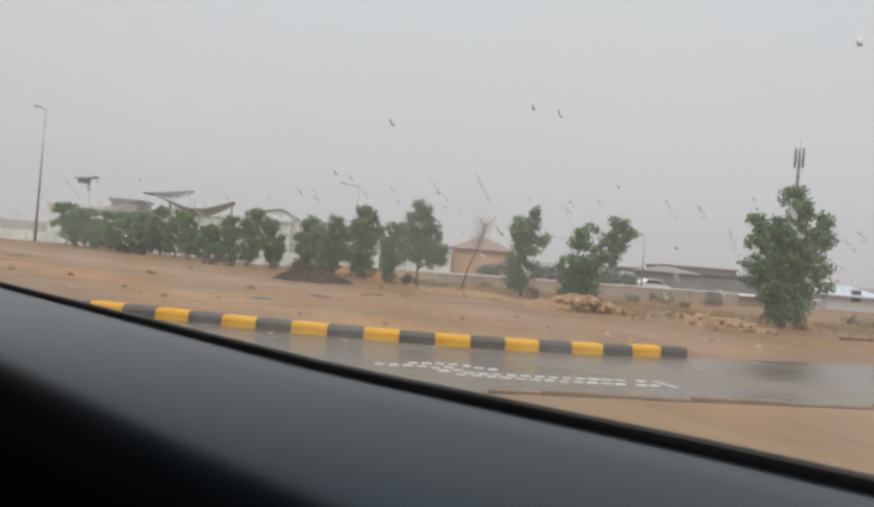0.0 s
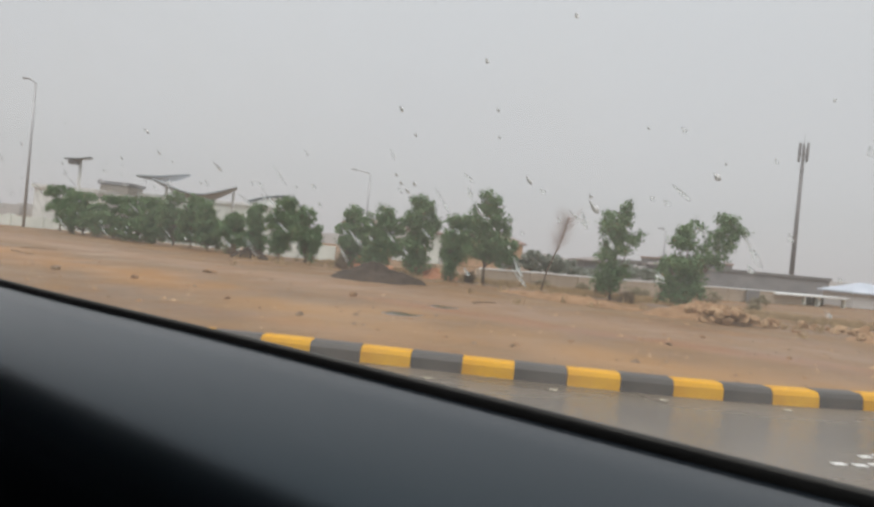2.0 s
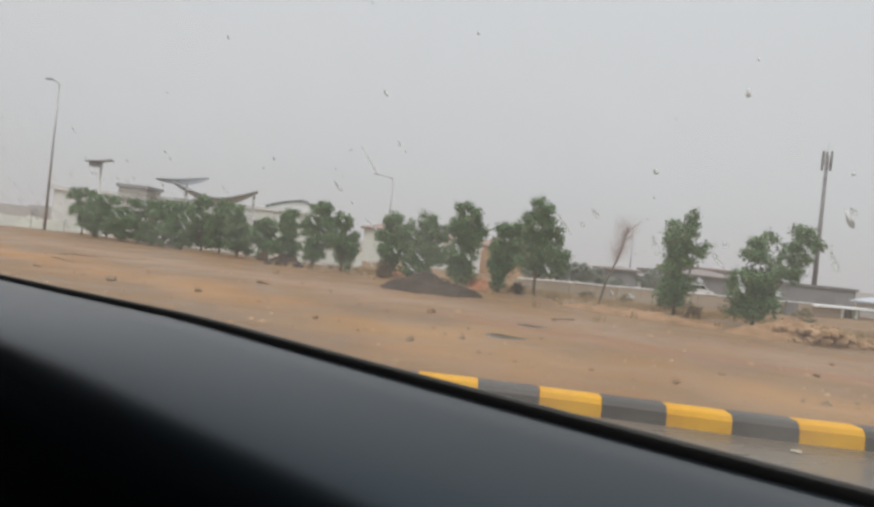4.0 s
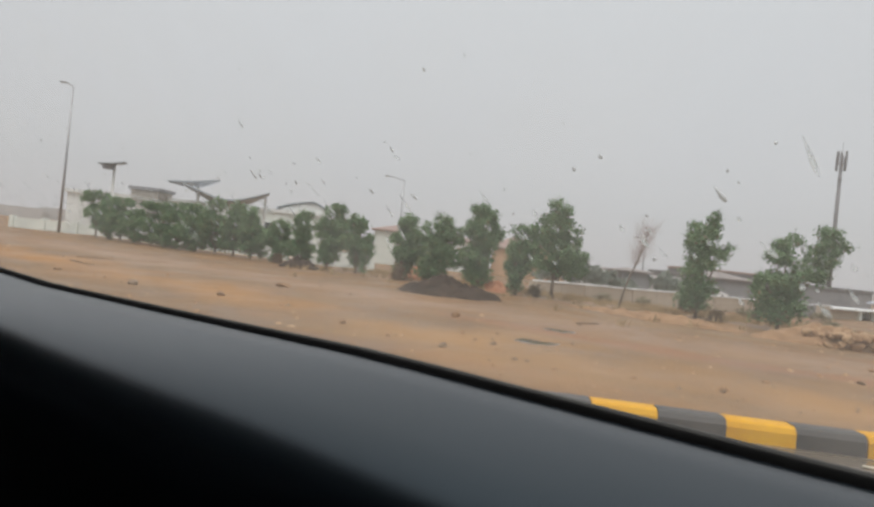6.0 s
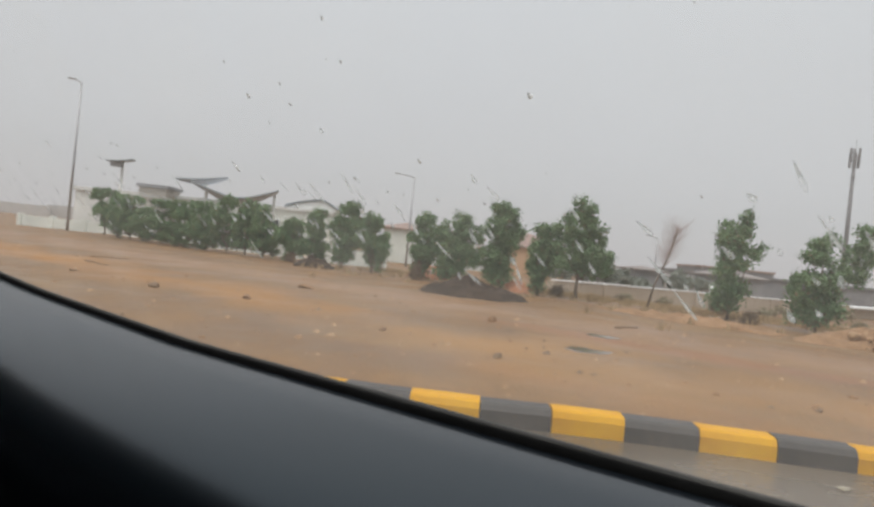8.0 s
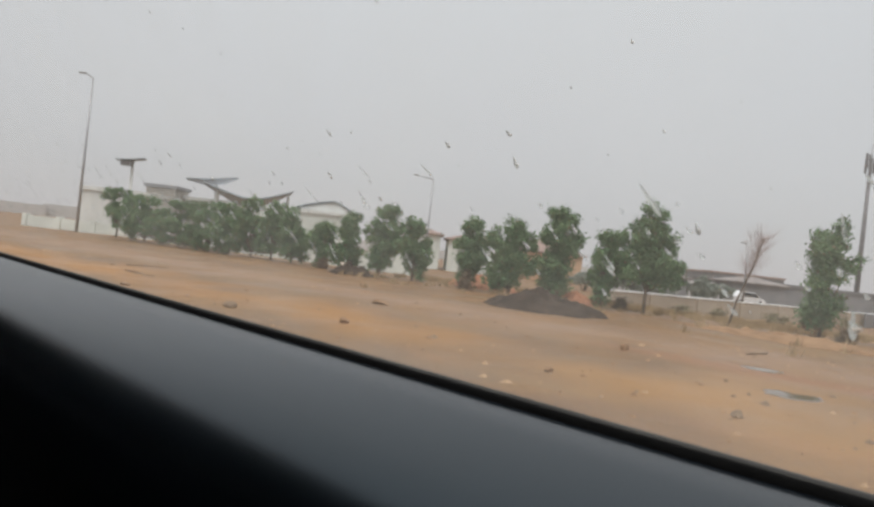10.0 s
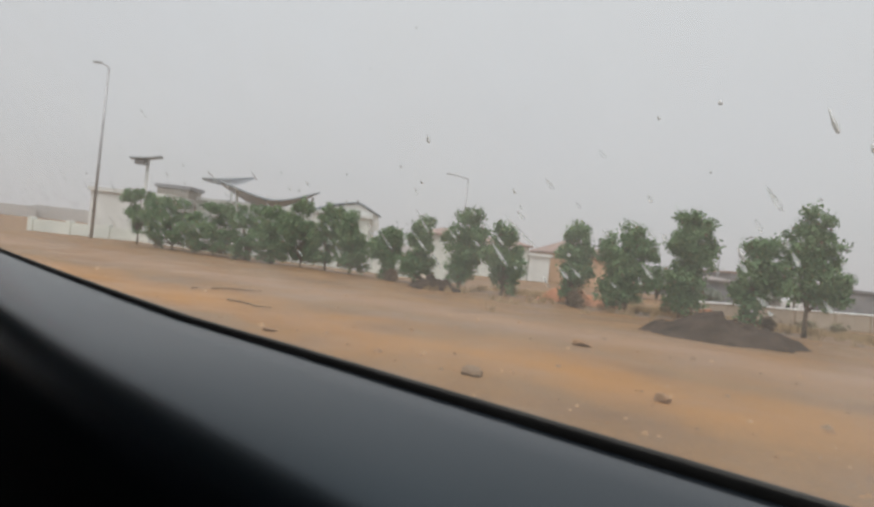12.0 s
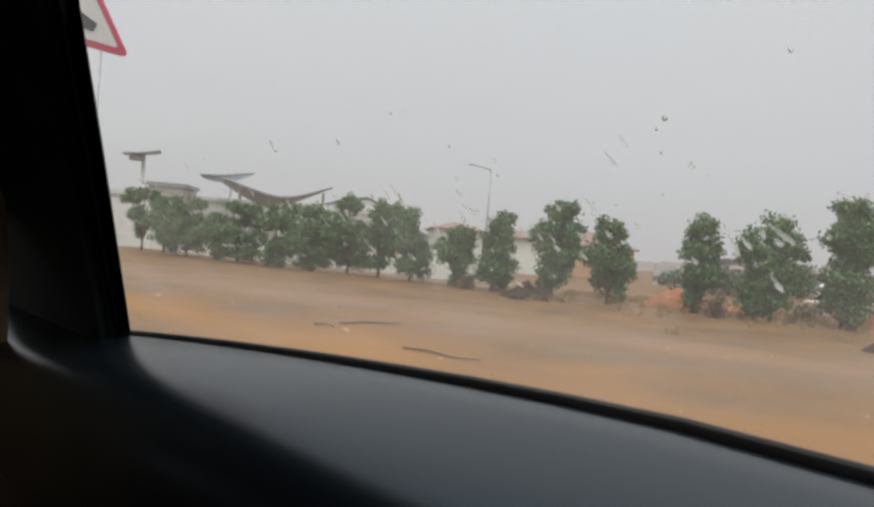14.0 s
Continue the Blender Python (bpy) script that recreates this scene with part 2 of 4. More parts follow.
def glass_material():
    m = bpy.data.materials.new("wet_hazed_window_glass")
    m.use_nodes = True
    n, l = m.node_tree.nodes, m.node_tree.links
    n.clear()
    clear, film, mix, o = n.new("ShaderNodeBsdfTransparent"), n.new("ShaderNodeBsdfTranslucent"), n.new("ShaderNodeMixShader"), n.new("ShaderNodeOutputMaterial")
    # milky film also stands in for the haze of distant rain
    film.inputs["Color"].default_value = (0.90, 0.87, 0.80, 1)
    tc, ns, mr = n.new("ShaderNodeTexCoord"), n.new("ShaderNodeTexNoise"), n.new("ShaderNodeMapRange")
    ns.inputs["Scale"].default_value, ns.inputs["Detail"].default_value = 7.0, 5.0
    l.new(tc.outputs["Object"], ns.inputs["Vector"])
    mr.inputs[1].default_value, mr.inputs[2].default_value = 0.35, 0.7
    mr.inputs[3].default_value, mr.inputs[4].default_value = 0.042, 0.078
    l.new(ns.outputs["Fac"], mr.inputs[0])
    l.new(mr.outputs[0], mix.inputs[0])
    l.new(clear.outputs[0], mix.inputs[1])
    l.new(film.outputs[0], mix.inputs[2])
    l.new(mix.outputs[0], o.inputs[0])
    return m


def water_material(name, veil_share):
    """Drops: clear water with a translucent share added to imitate refracted sky."""
    m = bpy.data.materials.new(name)
    m.use_nodes = True
    n, l = m.node_tree.nodes, m.node_tree.links
    b = n["Principled BSDF"]
    b.inputs["Base Color"].default_value = (0.97, 0.97, 0.97, 1)
    b.inputs["Roughness"].default_value, b.inputs["IOR"].default_value = 0.18, 1.33
    b.inputs["Transmission Weight"].default_value = 1.0
    sky_veil, mix = n.new("ShaderNodeBsdfTranslucent"), n.new("ShaderNodeMixShader")
    sky_veil.inputs["Color"].default_value = (0.9, 0.88, 0.83, 1)
    mix.inputs[0].default_value = veil_share
    l.new(b.outputs[0], mix.inputs[1])
    l.new(sky_veil.outputs[0], mix.inputs[2])
    l.new(mix.outputs[0], n["Material Output"].inputs[0])
    return m




def smear_material():
    """A thin run of water: mostly see-through, pale scatter imitating refracted sky."""
    m = bpy.data.materials.new("water_smear")
    m.use_nodes = True
    n, l = m.node_tree.nodes, m.node_tree.links
    n.clear()
    clear, film, mix, o = n.new("ShaderNodeBsdfTransparent"), n.new("ShaderNodeBsdfTranslucent"), n.new("ShaderNodeMixShader"), n.new("ShaderNodeOutputMaterial")
    film.inputs["Color"].default_value = (0.66, 0.68, 0.66, 1)
    tc, ns, mr = n.new("ShaderNodeTexCoord"), n.new("ShaderNodeTexNoise"), n.new("ShaderNodeMapRange")
    ns.inputs["Scale"].default_value, ns.inputs["Detail"].default_value = 90.0, 3.0
    l.new(tc.outputs["Object"], ns.inputs["Vector"])
    mr.inputs[1].default_value, mr.inputs[2].default_value = 0.35, 0.65
    mr.inputs[3].default_value, mr.inputs[4].default_value = 0.12, 0.55
    l.new(ns.outputs["Fac"], mr.inputs[0])
    l.new(mr.outputs[0], mix.inputs[0])
    l.new(clear.outputs[0], mix.inputs[1])
    l.new(film.outputs[0], mix.inputs[2])
    l.new(mix.outputs[0], o.inputs[0])
    return m


GLASS, WATER, SMEAR = glass_material(), water_material("rain_water", 0.28), smear_material()


# ---- mesh helpers ----
def mesh_ob(name, bm, mat, parent=None, smooth=False):
    me = bpy.data.meshes.new(name)
    bm.to_mesh(me)
    bm.free()
    for mt in mat if isinstance(mat, (list, tuple)) else (mat,):
        me.materials.append(mt)
    if smooth:
        for p in me.polygons:
            p.use_smooth = True
    ob = new(name, me)
    if parent is not None:
        ob.parent = parent
    return ob


def part(name, bm, mat, parent, label="", smooth=False):
    ob = mesh_ob(name, bm, mat, parent, smooth)
    return tagged(ob, label) if label else ob


def thing(name, at, label, category, group="", kind="", rz=0.0):
    ob = new(name)
    ob.empty_display_size = 0.2
    ob.matrix_basis = pose(*at, 0, 0, rz)
    return tagged(ob, label, category, group, kind)


def box(sx, sy, sz, at=(0, 0, 0), bevel=0.0, rz=0.0):
    """A block whose bottom centre stands at at."""
    bm = bmesh.new()
    bmesh.ops.create_cube(bm, size=1.0)
    for v in bm.verts:
        v.co = Vector((v.co.x * sx, v.co.y * sy, (v.co.z + 0.5) * sz))
    if bevel:
        bmesh.ops.bevel(bm, geom=bm.edges[:], offset=bevel, segments=2, affect="EDGES", profile=0.6)
    bm.transform(pose(*at, 0, 0, rz))
    return bm


def tube(points, radii, sides=8):
    """A tapered round limb through the points."""
    bm = bmesh.new()
    rings = []
    pts = [Vector(p) for p in points]
    for i, p in enumerate(pts):
        way = (pts[min(i + 1, len(pts) - 1)] - pts[max(i - 1, 0)]).normalized()
        a = way.orthogonal().normalized()
        b = way.cross(a)
        rings.append([bm.verts.new(p + radii[i] * (math.cos(2 * math.pi * k / sides) * a + math.sin(2 * math.pi * k / sides) * b)) for k in range(sides)])
    for r, s in zip(rings, rings[1:]):
        for k in range(sides):
            bm.faces.new((r[k], r[(k + 1) % sides], s[(k + 1) % sides], s[k]))
    bm.faces.new(rings[0][::-1])
    bm.faces.new(rings[-1])
    bmesh.ops.recalc_face_normals(bm, faces=bm.faces[:])
    return bm


def join(*bms):
    """Several bmeshes as one."""
    whole = bmesh.new()
    for b in bms:
        tmp = bpy.data.meshes.new("tmp")
        b.to_mesh(tmp)
        b.free()
        whole.from_mesh(tmp)
        bpy.data.meshes.remove(tmp)
    return whole


def prism(outline, depth):
    """An outline in x and z, pushed along y by depth."""
    bm = bmesh.new()
    front = [bm.verts.new((x, 0, z)) for x, z in outline]
    back = [bm.verts.new((x, depth, z)) for x, z in outline]
    bm.faces.new(front)
    bm.faces.new(back[::-1])
    for i in range(len(outline)):
        j = (i + 1) % len(outline)
        bm.faces.new((front[j], front[i], back[i], back[j]))
    bmesh.ops.recalc_face_normals(bm, faces=bm.faces[:])
    return bm


def rock(r, seed, squash=0.7):
    bm = bmesh.new()
    bmesh.ops.create_icosphere(bm, subdivisions=2, radius=r)
    rng = random.Random(seed)
    # broken faces: the ball cut flat on several sides
    for _ in range(8):
        cut = Vector((rng.gauss(0, 1), rng.gauss(0, 1), rng.gauss(0, 1))).normalized()
        at = r * rng.uniform(0.38, 0.75)
        for v in bm.verts:
            past = v.co.dot(cut) - at
            if past > 0:
                v.co -= cut * past
    wide = rng.uniform(0.8, 1.5)
    for v in bm.verts:
        v.co = Vector((v.co.x * wide, v.co.y, v.co.z * squash)) * (1 + 0.07 * noise.noise(v.co / r * 2 + Vector((seed * 7.1, seed * 3.3, 0))))
    return bm


def smooth_line(points, step):
    """Points at even steps along a rounded line through the given ones."""
    p = np.array(points, float)
    q = [p[0]]
    for i in range(len(p) - 1):
        a, b, c, d = p[max(i - 1, 0)], p[i], p[i + 1], p[min(i + 2, len(p) - 1)]
        for u in np.linspace(0, 1, 21)[1:]:
            q.append(0.5 * (2 * b + (c - a) * u + (2 * a - 5 * b + 4 * c - d) * u**2 + (3 * b - a - 3 * c + d) * u**3))
    q = np.array(q)
    s = np.r_[0, np.cumsum(np.linalg.norm(np.diff(q, axis=0), axis=1))]
    at = np.arange(0, s[-1], step)
    return np.stack([np.interp(at, s, q[:, k]) for k in range(q.shape[1])], 1)


# ---- ground, road, kerb ----
KERB = [(3.91, 8.80), (2.96, 8.48), (2.0, 8.23), (1.04, 8.07), (0.07, 7.99), (-0.92, 7.99), (-1.92, 8.055), (-2.93, 8.19), (-3.96, 8.34),
        (-5.0, 8.45), (-6.1, 8.53), (-8.0, 8.95), (-10, 10.1), (-12, 11.6), (-14, 12.95), (-17, 15.55), (-22, 20.5), (-40, 38)]
kerb_line = smooth_line(KERB, 0.1)
far_line = np.vstack([[(60, 14.0), (20, 12.0), (12, 10.9), (7.7, 9.9), (5.6, 9.25)], kerb_line[::6]])


def beside(x, y):
    """How far a place lies behind the kerb's line (below 0: on the road)."""
    a, b = far_line[:-1], far_line[1:]
    d = b - a
    p = np.array((x, y))
    u = np.clip(((p - a) * d).sum(1) / (d * d).sum(1), 0, 1)
    off = p - (a + u[:, None] * d)
    dist = np.hypot(off[:, 0], off[:, 1])
    k = dist.argmin()
    side = d[k, 0] * off[k, 1] - d[k, 1] * off[k, 0]
    return dist[k] if side < 0 else -dist[k]


def drop(x, y):
    """Behind the row of trees the land falls a little."""
    return 0.42 * min(1.0, max(0.0, (0.54 * x + 0.84 * y - 21.2) / 11.0))


def ground_height(x, y):
    d = beside(x, y)
    v = Vector((x, y, 0))
    if d < 0.05:
        return -0.06
    rise = 0.115 * math.exp(-d / 4.0) * min(1.0, d / 0.4) if x < 4.2 else 0.0
    rough = 0.045 * noise.noise(v * 0.35) + 0.03 * noise.noise(v * 1.1) + 0.012 * noise.noise(v * 3.1)
    return rise + rough * min(1.0, d / 1.5) * (1 if d < 60 else 0) - 0.01 - drop(x, y)


def ground():
    far = [60, 90, 140, 220, 380, 700, 1400]
    xs = [-f - 34 for f in far[::-1]] + list(np.arange(-34, 24.01, 0.3)) + [24 + f / 2 for f in far]
    ys = [-f for f in far[::-1]] + [-30, -12] + list(np.arange(-4, 44.01, 0.3)) + [44 + f / 2 for f in far]
    verts = [(x, y, ground_height(x, y) if -35 < x < 25 and -5 < y < 45 else (-0.06 if y < 0 else -0.01 - drop(x, y) if beside(x, y) > 0 else -0.06)) for y in ys for x in xs]
    w = len(xs)
    faces = [(j * w + i, j * w + i + 1, j * w + w + i + 1, j * w + w + i) for j in range(len(ys) - 1) for i in range(w - 1)]
    me = bpy.data.meshes.new("ground")
    me.from_pydata(verts, [], faces)
    me.materials.append(SAND)
    for p in me.polygons:
        p.use_smooth = True
    tagged(new("ground", me), "wet tan desert sand with packed tracks and reddish streaks", "ground", kind="structure")


def road():
    line = np.array([(60, 14.0), (30, 12.7), (20, 12.0), (12, 10.9), (7.7, 9.9), (5.6, 9.25), (4.6, 8.98)] + [tuple(p) for p in kerb_line[::5]])
    d = np.gradient(line, axis=0)
    d /= np.linalg.norm(d, axis=1)[:, None]
    side = np.stack([d[:, 1] * -1, d[:, 0]], 1)
    bm = bmesh.new()
    rows = []
    for k in range(len(line)):
        wob = 0.12 * noise.noise(Vector((line[k, 0] * 0.9, 3, 1))) if line[k, 0] > 4 else 0
        rows.append([bm.verts.new((*(line[k] + side[k] * o), 0.0)) for o in (-0.02 + wob, 1.5, 4, 9, 16)])
    for a, b in zip(rows, rows[1:]):
        for i in range(4):
            bm.faces.new((a[i], a[i + 1], b[i + 1], b[i]))
    bmesh.ops.recalc_face_normals(bm, faces=bm.faces[:])
    if bm.faces[:][0].normal.z < 0:
        bmesh.ops.reverse_faces(bm, faces=bm.faces[:])
    tagged(mesh_ob("road", bm, ASPHALT), "wet grey asphalt road with puddles", "road", kind="structure")


def sand_strip():
    """Low sand island with a broken edge on the near side of the road."""
    edge = smooth_line([(0.1, 4.5), (0.55, 5.08), (1.8, 5.32), (3.0, 5.52), (4.6, 5.78), (8, 6.3), (14, 7.1), (30, 7.8)], 0.25)
    bm = bmesh.new()
    rows = []
    for k, (x, y) in enumerate(edge):
        w = 0.05 * noise.noise(Vector((x * 2.1, y * 2.1, 4)))
        rows.append([bm.verts.new((x + dx, y + dy + w, z)) for dx, dy, z in ((0, 0.05, -0.03), (0.01, 0, 0.05), (0.05, -0.15, 0.07), (0.2, -0.7, 0.06 + w), (0.5, -1.6, 0.05), (1.2, -3.2, 0.02), (1.3, -3.4, -0.03))])
    for a, b in zip(rows, rows[1:]):
        for i in range(6):
            bm.faces.new((a[i], b[i], b[i + 1], a[i + 1]))
    bmesh.ops.recalc_face_normals(bm, faces=bm.faces[:])
    tagged(mesh_ob("sand_verge", bm, SAND), "low verge of tan sand beside the wet road", "verge", kind="structure")


def edging():
    """Low worn concrete edging, half buried, along the verge."""
    edge = smooth_line([(0.55, 5.13), (1.8, 5.37), (3.0, 5.57), (4.6, 5.83), (8, 6.35), (14, 7.15), (24, 7.7)], 0.5)
    t = thing("edging", (0, 0, 0), "low worn brown concrete edging beside the verge", "edging", kind="structure")
    piece = bpy.data.meshes.new("edging_block")
    b = box(0.488, 0.07, 0.11, (0, 0, -0.03), 0.012)
    b.to_mesh(piece)
    b.free()
    piece.materials.append(DARK_ROCK)
    for k in range(min(44, len(edge) - 1)):
        (x0, y0), (x1, y1) = edge[k], edge[k + 1]
        ob = new("edging_block", piece)
        ob.parent = t
        ob.matrix_basis = pose((x0 + x1) / 2, (y0 + y1) / 2 + 0.02, 0.012 * math.sin(k * 1.7), 0, 0, math.degrees(math.atan2(y1 - y0, x1 - x0)))


ground()
road()
sand_strip()
edging()

# stones and clods on the sand
random.seed(5)
for k, (x, y, r) in enumerate([(-5.08, 10.95, 0.075), (-4.7, 14.9, 0.12), (-9.05, 14.43, 0.11), (-10.82, 14.85, 0.12), (-8.74, 18.0, 0.14), (-1.2, 10.6, 0.05), (0.6, 11.4, 0.06), (2.2, 10.9, 0.05), (-13.2, 16.4, 0.07), (-3.0, 12.6, 0.05), (-6.5, 12.2, 0.06), (1.9, 12.9, 0.07), (-2.2, 9.7, 0.05)]):
    ob = mesh_ob("stone", rock(r, k), MOUND_SOIL if k % 3 else DARK_ROCK)
    ob.matrix_basis = pose(x, y, ground_height(x, y) + r * 0.2, 0, 0, k * 47)
    tagged(ob, "small rough brown stone lying on sand", "stone", "stones on the sand")



def pebbles(count, seed):
    rng = np.random.default_rng(seed)
    verts, faces = [], []
    for _ in range(count):
        x, y = rng.uniform(-22, 14), rng.uniform(8.4, 24)
        if beside(x, y) < 0.35 or (y > 18 and rng.random() < 0.6) or (beside(x, y) > 4 and rng.random() < 0.5):
            continue
        r = rng.choice((0.012, 0.022, 0.036, 0.055), p=(0.52, 0.32, 0.12, 0.04)) * rng.uniform(0.7, 1.4)
        z = ground_height(x, y)
        i = len(verts)
        for dx, dy, dz in ((1, 0, 0.1), (0, 1, 0), (-1, 0, 0.1), (0, -1, 0), (0.1, 0, 0.8)):
            verts.append((x + dx * r * rng.uniform(0.6, 1.3), y + dy * r * rng.uniform(0.6, 1.3), z - 0.004 + dz * r * rng.uniform(0.7, 1.1)))
        faces += [(i + k, i + (k + 1) % 4, i + 4) for k in range(4)]
    me = bpy.data.meshes.new("pebbles")
    me.from_pydata(verts, [], faces)
    for mat in (MOUND_SOIL, DARK_ROCK, ROCK):
        me.materials.append(mat)
    for k, p in enumerate(me.polygons):
        p.material_index = (k // 4) % 3
    tagged(new("pebbles", me), "loose pebbles and clods scattered over the sand", "pebbles", kind="stuff")


pebbles(6000, 12)


def dry_grass(count, seed):
    rng = np.random.default_rng(seed)
    verts, faces = [], []
    for _ in range(count):
        u, v = rng.uniform(-6, 24), rng.normal(5.0, 3.5)
        x, y = -5 + u * 0.84 + 0.54 * v, 27 - u * 0.54 + 0.84 * v
        z = ground_height(x, y)
        for _ in range(14):
            a, h, s = rng.uniform(0, 6.3), rng.uniform(0.08, 0.28), rng.uniform(0.02, 0.14)
            i = len(verts)
            bx, by = x + rng.normal(0, 0.06), y + rng.normal(0, 0.06)
            verts += [(bx - 0.012, by, z), (bx + 0.012, by, z), (bx + s * math.cos(a), by + s * math.sin(a), z + h)]
            faces.append((i, i + 1, i + 2))
    me = bpy.data.meshes.new("dry_grass")
    me.from_pydata(verts, [], faces)
    me.materials.append(STRAW)
    tagged(new("dry_grass", me), "sparse tufts of dry straw-coloured grass on sand", "grass", kind="stuff")


dry_grass(1500, 4)


# ---- trees ----
def crown_mesh(blobs, count, leaf, seed):
    """Many small leaves through the blobs (x, y, z, rx, ry, rz), in twig clusters, dry ones low down."""
    rng = np.random.default_rng(seed)
    count, leaf = int(count * 1.5), leaf * 0.82
    vol = np.array([b[3] * b[4] * b[5] for b in blobs]) ** 0.75
    places = []
    for k, n in enumerate(rng.multinomial(count, vol / vol.sum())):
        b = np.array(blobs[k])
        hubs = rng.normal(size=(max(5, n // (52 if b[2] < 1.3 else 105)), 3))
        hubs /= np.linalg.norm(hubs, axis=1)[:, None]
        hubs *= (rng.random(len(hubs)) ** 0.45 * (0.72 + 0.45 * rng.random(len(hubs))))[:, None]
        places.append(b[:3] + hubs[rng.integers(0, len(hubs), n)] * b[3:] + rng.normal(size=(n, 3)) * (0.095, 0.095, 0.082))
    p = np.vstack(places)
    p = p[p[:, 2] > 0.03]
    n = len(p)
    a = rng.normal(size=(n, 3))
    a[:, 2] -= 0.3
    a /= np.linalg.norm(a, axis=1)[:, None]
    b = np.cross(a, rng.normal(size=(n, 3)))
    b /= np.linalg.norm(b, axis=1)[:, None]
    size = leaf * (0.6 + 0.8 * rng.random((n, 1)))
    fold = np.cross(a, b) * size * 0.12
    verts = np.stack([p - a * size * 0.5, p + b * size * 0.36 + fold, p + a * size * 0.5, p - b * size * 0.36 + fold], 1).reshape(-1, 3)
    i = np.arange(n)[:, None] * 4
    faces = np.concatenate([i + (0, 1, 2), i + (0, 2, 3)], 1).reshape(-1, 3)
    me = bpy.data.meshes.new("crown")
    me.from_pydata(verts.tolist(), [], faces.tolist())
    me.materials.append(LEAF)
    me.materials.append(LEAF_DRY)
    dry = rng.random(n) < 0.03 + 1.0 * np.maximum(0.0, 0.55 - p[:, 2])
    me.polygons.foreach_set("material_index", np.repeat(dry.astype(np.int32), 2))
    return me


def tree(x, y, blobs, label, seed, count=4200, leaf=0.15, trunk=0.05, fork=None, category="tree"):
    """A young roadside tree: stem, a limb to each clump, leaves."""
    t = thing("tree", (x, y, ground_height(x, y) - 0.02), label, category, "row of young trees")
    rng = random.Random(seed)
    top = max(b[2] for b in blobs)
    low = min(b[2] - b[5] for b in blobs)
    fork = fork or max(0.25, low + 0.1)
    bms = [tube([(0, 0, -0.05), (rng.uniform(-.04, .04), 0, fork * 0.5), (0, 0, fork), (0.03, 0, fork + (top - fork) * 0.6)], [trunk * 1.3, trunk, trunk * 0.85, trunk * 0.3], 8)]
    for bx, by, bz, *_ in blobs:
        mid = Vector((bx * 0.45 + rng.uniform(-.06, .06), by * 0.45, fork + max(0.0, bz - fork) * 0.45))
        bms.append(tube([(0, 0, fork * rng.uniform(0.7, 1.0)), mid, (bx, by, max(bz, fork * 0.8))], [trunk * 0.6, trunk * 0.42, trunk * 0.15], 6))
    part("trunk", join(*bms), BARK, t, smooth=True)
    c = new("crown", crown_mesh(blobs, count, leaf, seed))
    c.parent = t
    return t


def column(w, h, seed, lean=0.0, base=0.15, lumps=8):
    """Clumps for a ragged upright crown, w wide and h high, narrow at its foot."""
    rng = random.Random(seed)
    out = []
    swell, side = rng.uniform(0.35, 0.7), rng.choice((-1, 1))
    for k in range(lumps):
        u = (k + 0.5) / lumps
        z = base + (h - base) * (0.05 + 0.82 * u)
        wide = w * 0.5 * (0.30 + 0.78 * math.exp(-((u - swell) / 0.38) ** 2))
        for q in (-1, 1):
            if rng.random() < 0.12:
                continue
            r = wide * rng.uniform(0.38, 0.66)
            dx = q * (wide - r) * rng.uniform(0.5, 1.25) + lean * u + 0.07 * side * math.sin(5 * u + seed)
            out.append((dx, rng.uniform(-.25, .25) * w, z + rng.uniform(-.14, .14), r, r, (h - base) / lumps * rng.uniform(0.6, 1.15)))
    for k in range(4):
        out.append((lean + rng.uniform(-.28, .28) * w, 0, h - rng.uniform(0.1, 0.4), w * 0.11, w * 0.11, rng.uniform(0.12, 0.26)))
    return out


BUSHY = "young green roadside tree, bushy to the ground, in sand"
for x, y, w, h, lean, foot in [(-26.6, 41.6, 1.8, 3.0, 0, 1.1), (-25.2, 40.6, 1.0, 2.75, 0.1, 0.9), (-23.6, 38.9, 2.9, 2.6, 0, 0.1), (-21.0, 37.3, 2.6, 2.6, 0, 0.15), (-19.1, 36.1, 1.9, 2.5, 0.1, 0.2), (-17.6, 35.0, 1.7, 2.5, 0, 0.15),
                               (-16.2, 34.1, 1.7, 2.9, -0.1, 0.2), (-15.1, 33.5, 1.4, 2.75, 0.2, 0.35), (-13.95, 32.8, 1.35, 2.6, -0.15, 0.25), (-12.5, 31.8, 1.1, 2.0, 0, 0.2), (-11.35, 31.05, 1.5, 2.5, 0.15, 0.2), (-8.3, 29.1, 1.35, 2.6, 0, 0.2),
                               (-6.3, 27.9, 1.4, 2.65, 0.25, 0.45), (-1.95, 25.0, 1.25, 2.65, 0.15, 0.3)]:
    s = int(abs(x) * 10)
    tree(x, y, column(w * (1.14 if x < -12 else 0.95), h, s, lean, foot * 0.7), BUSHY, s, count=int(3600 + 2700 * w), leaf=0.115)

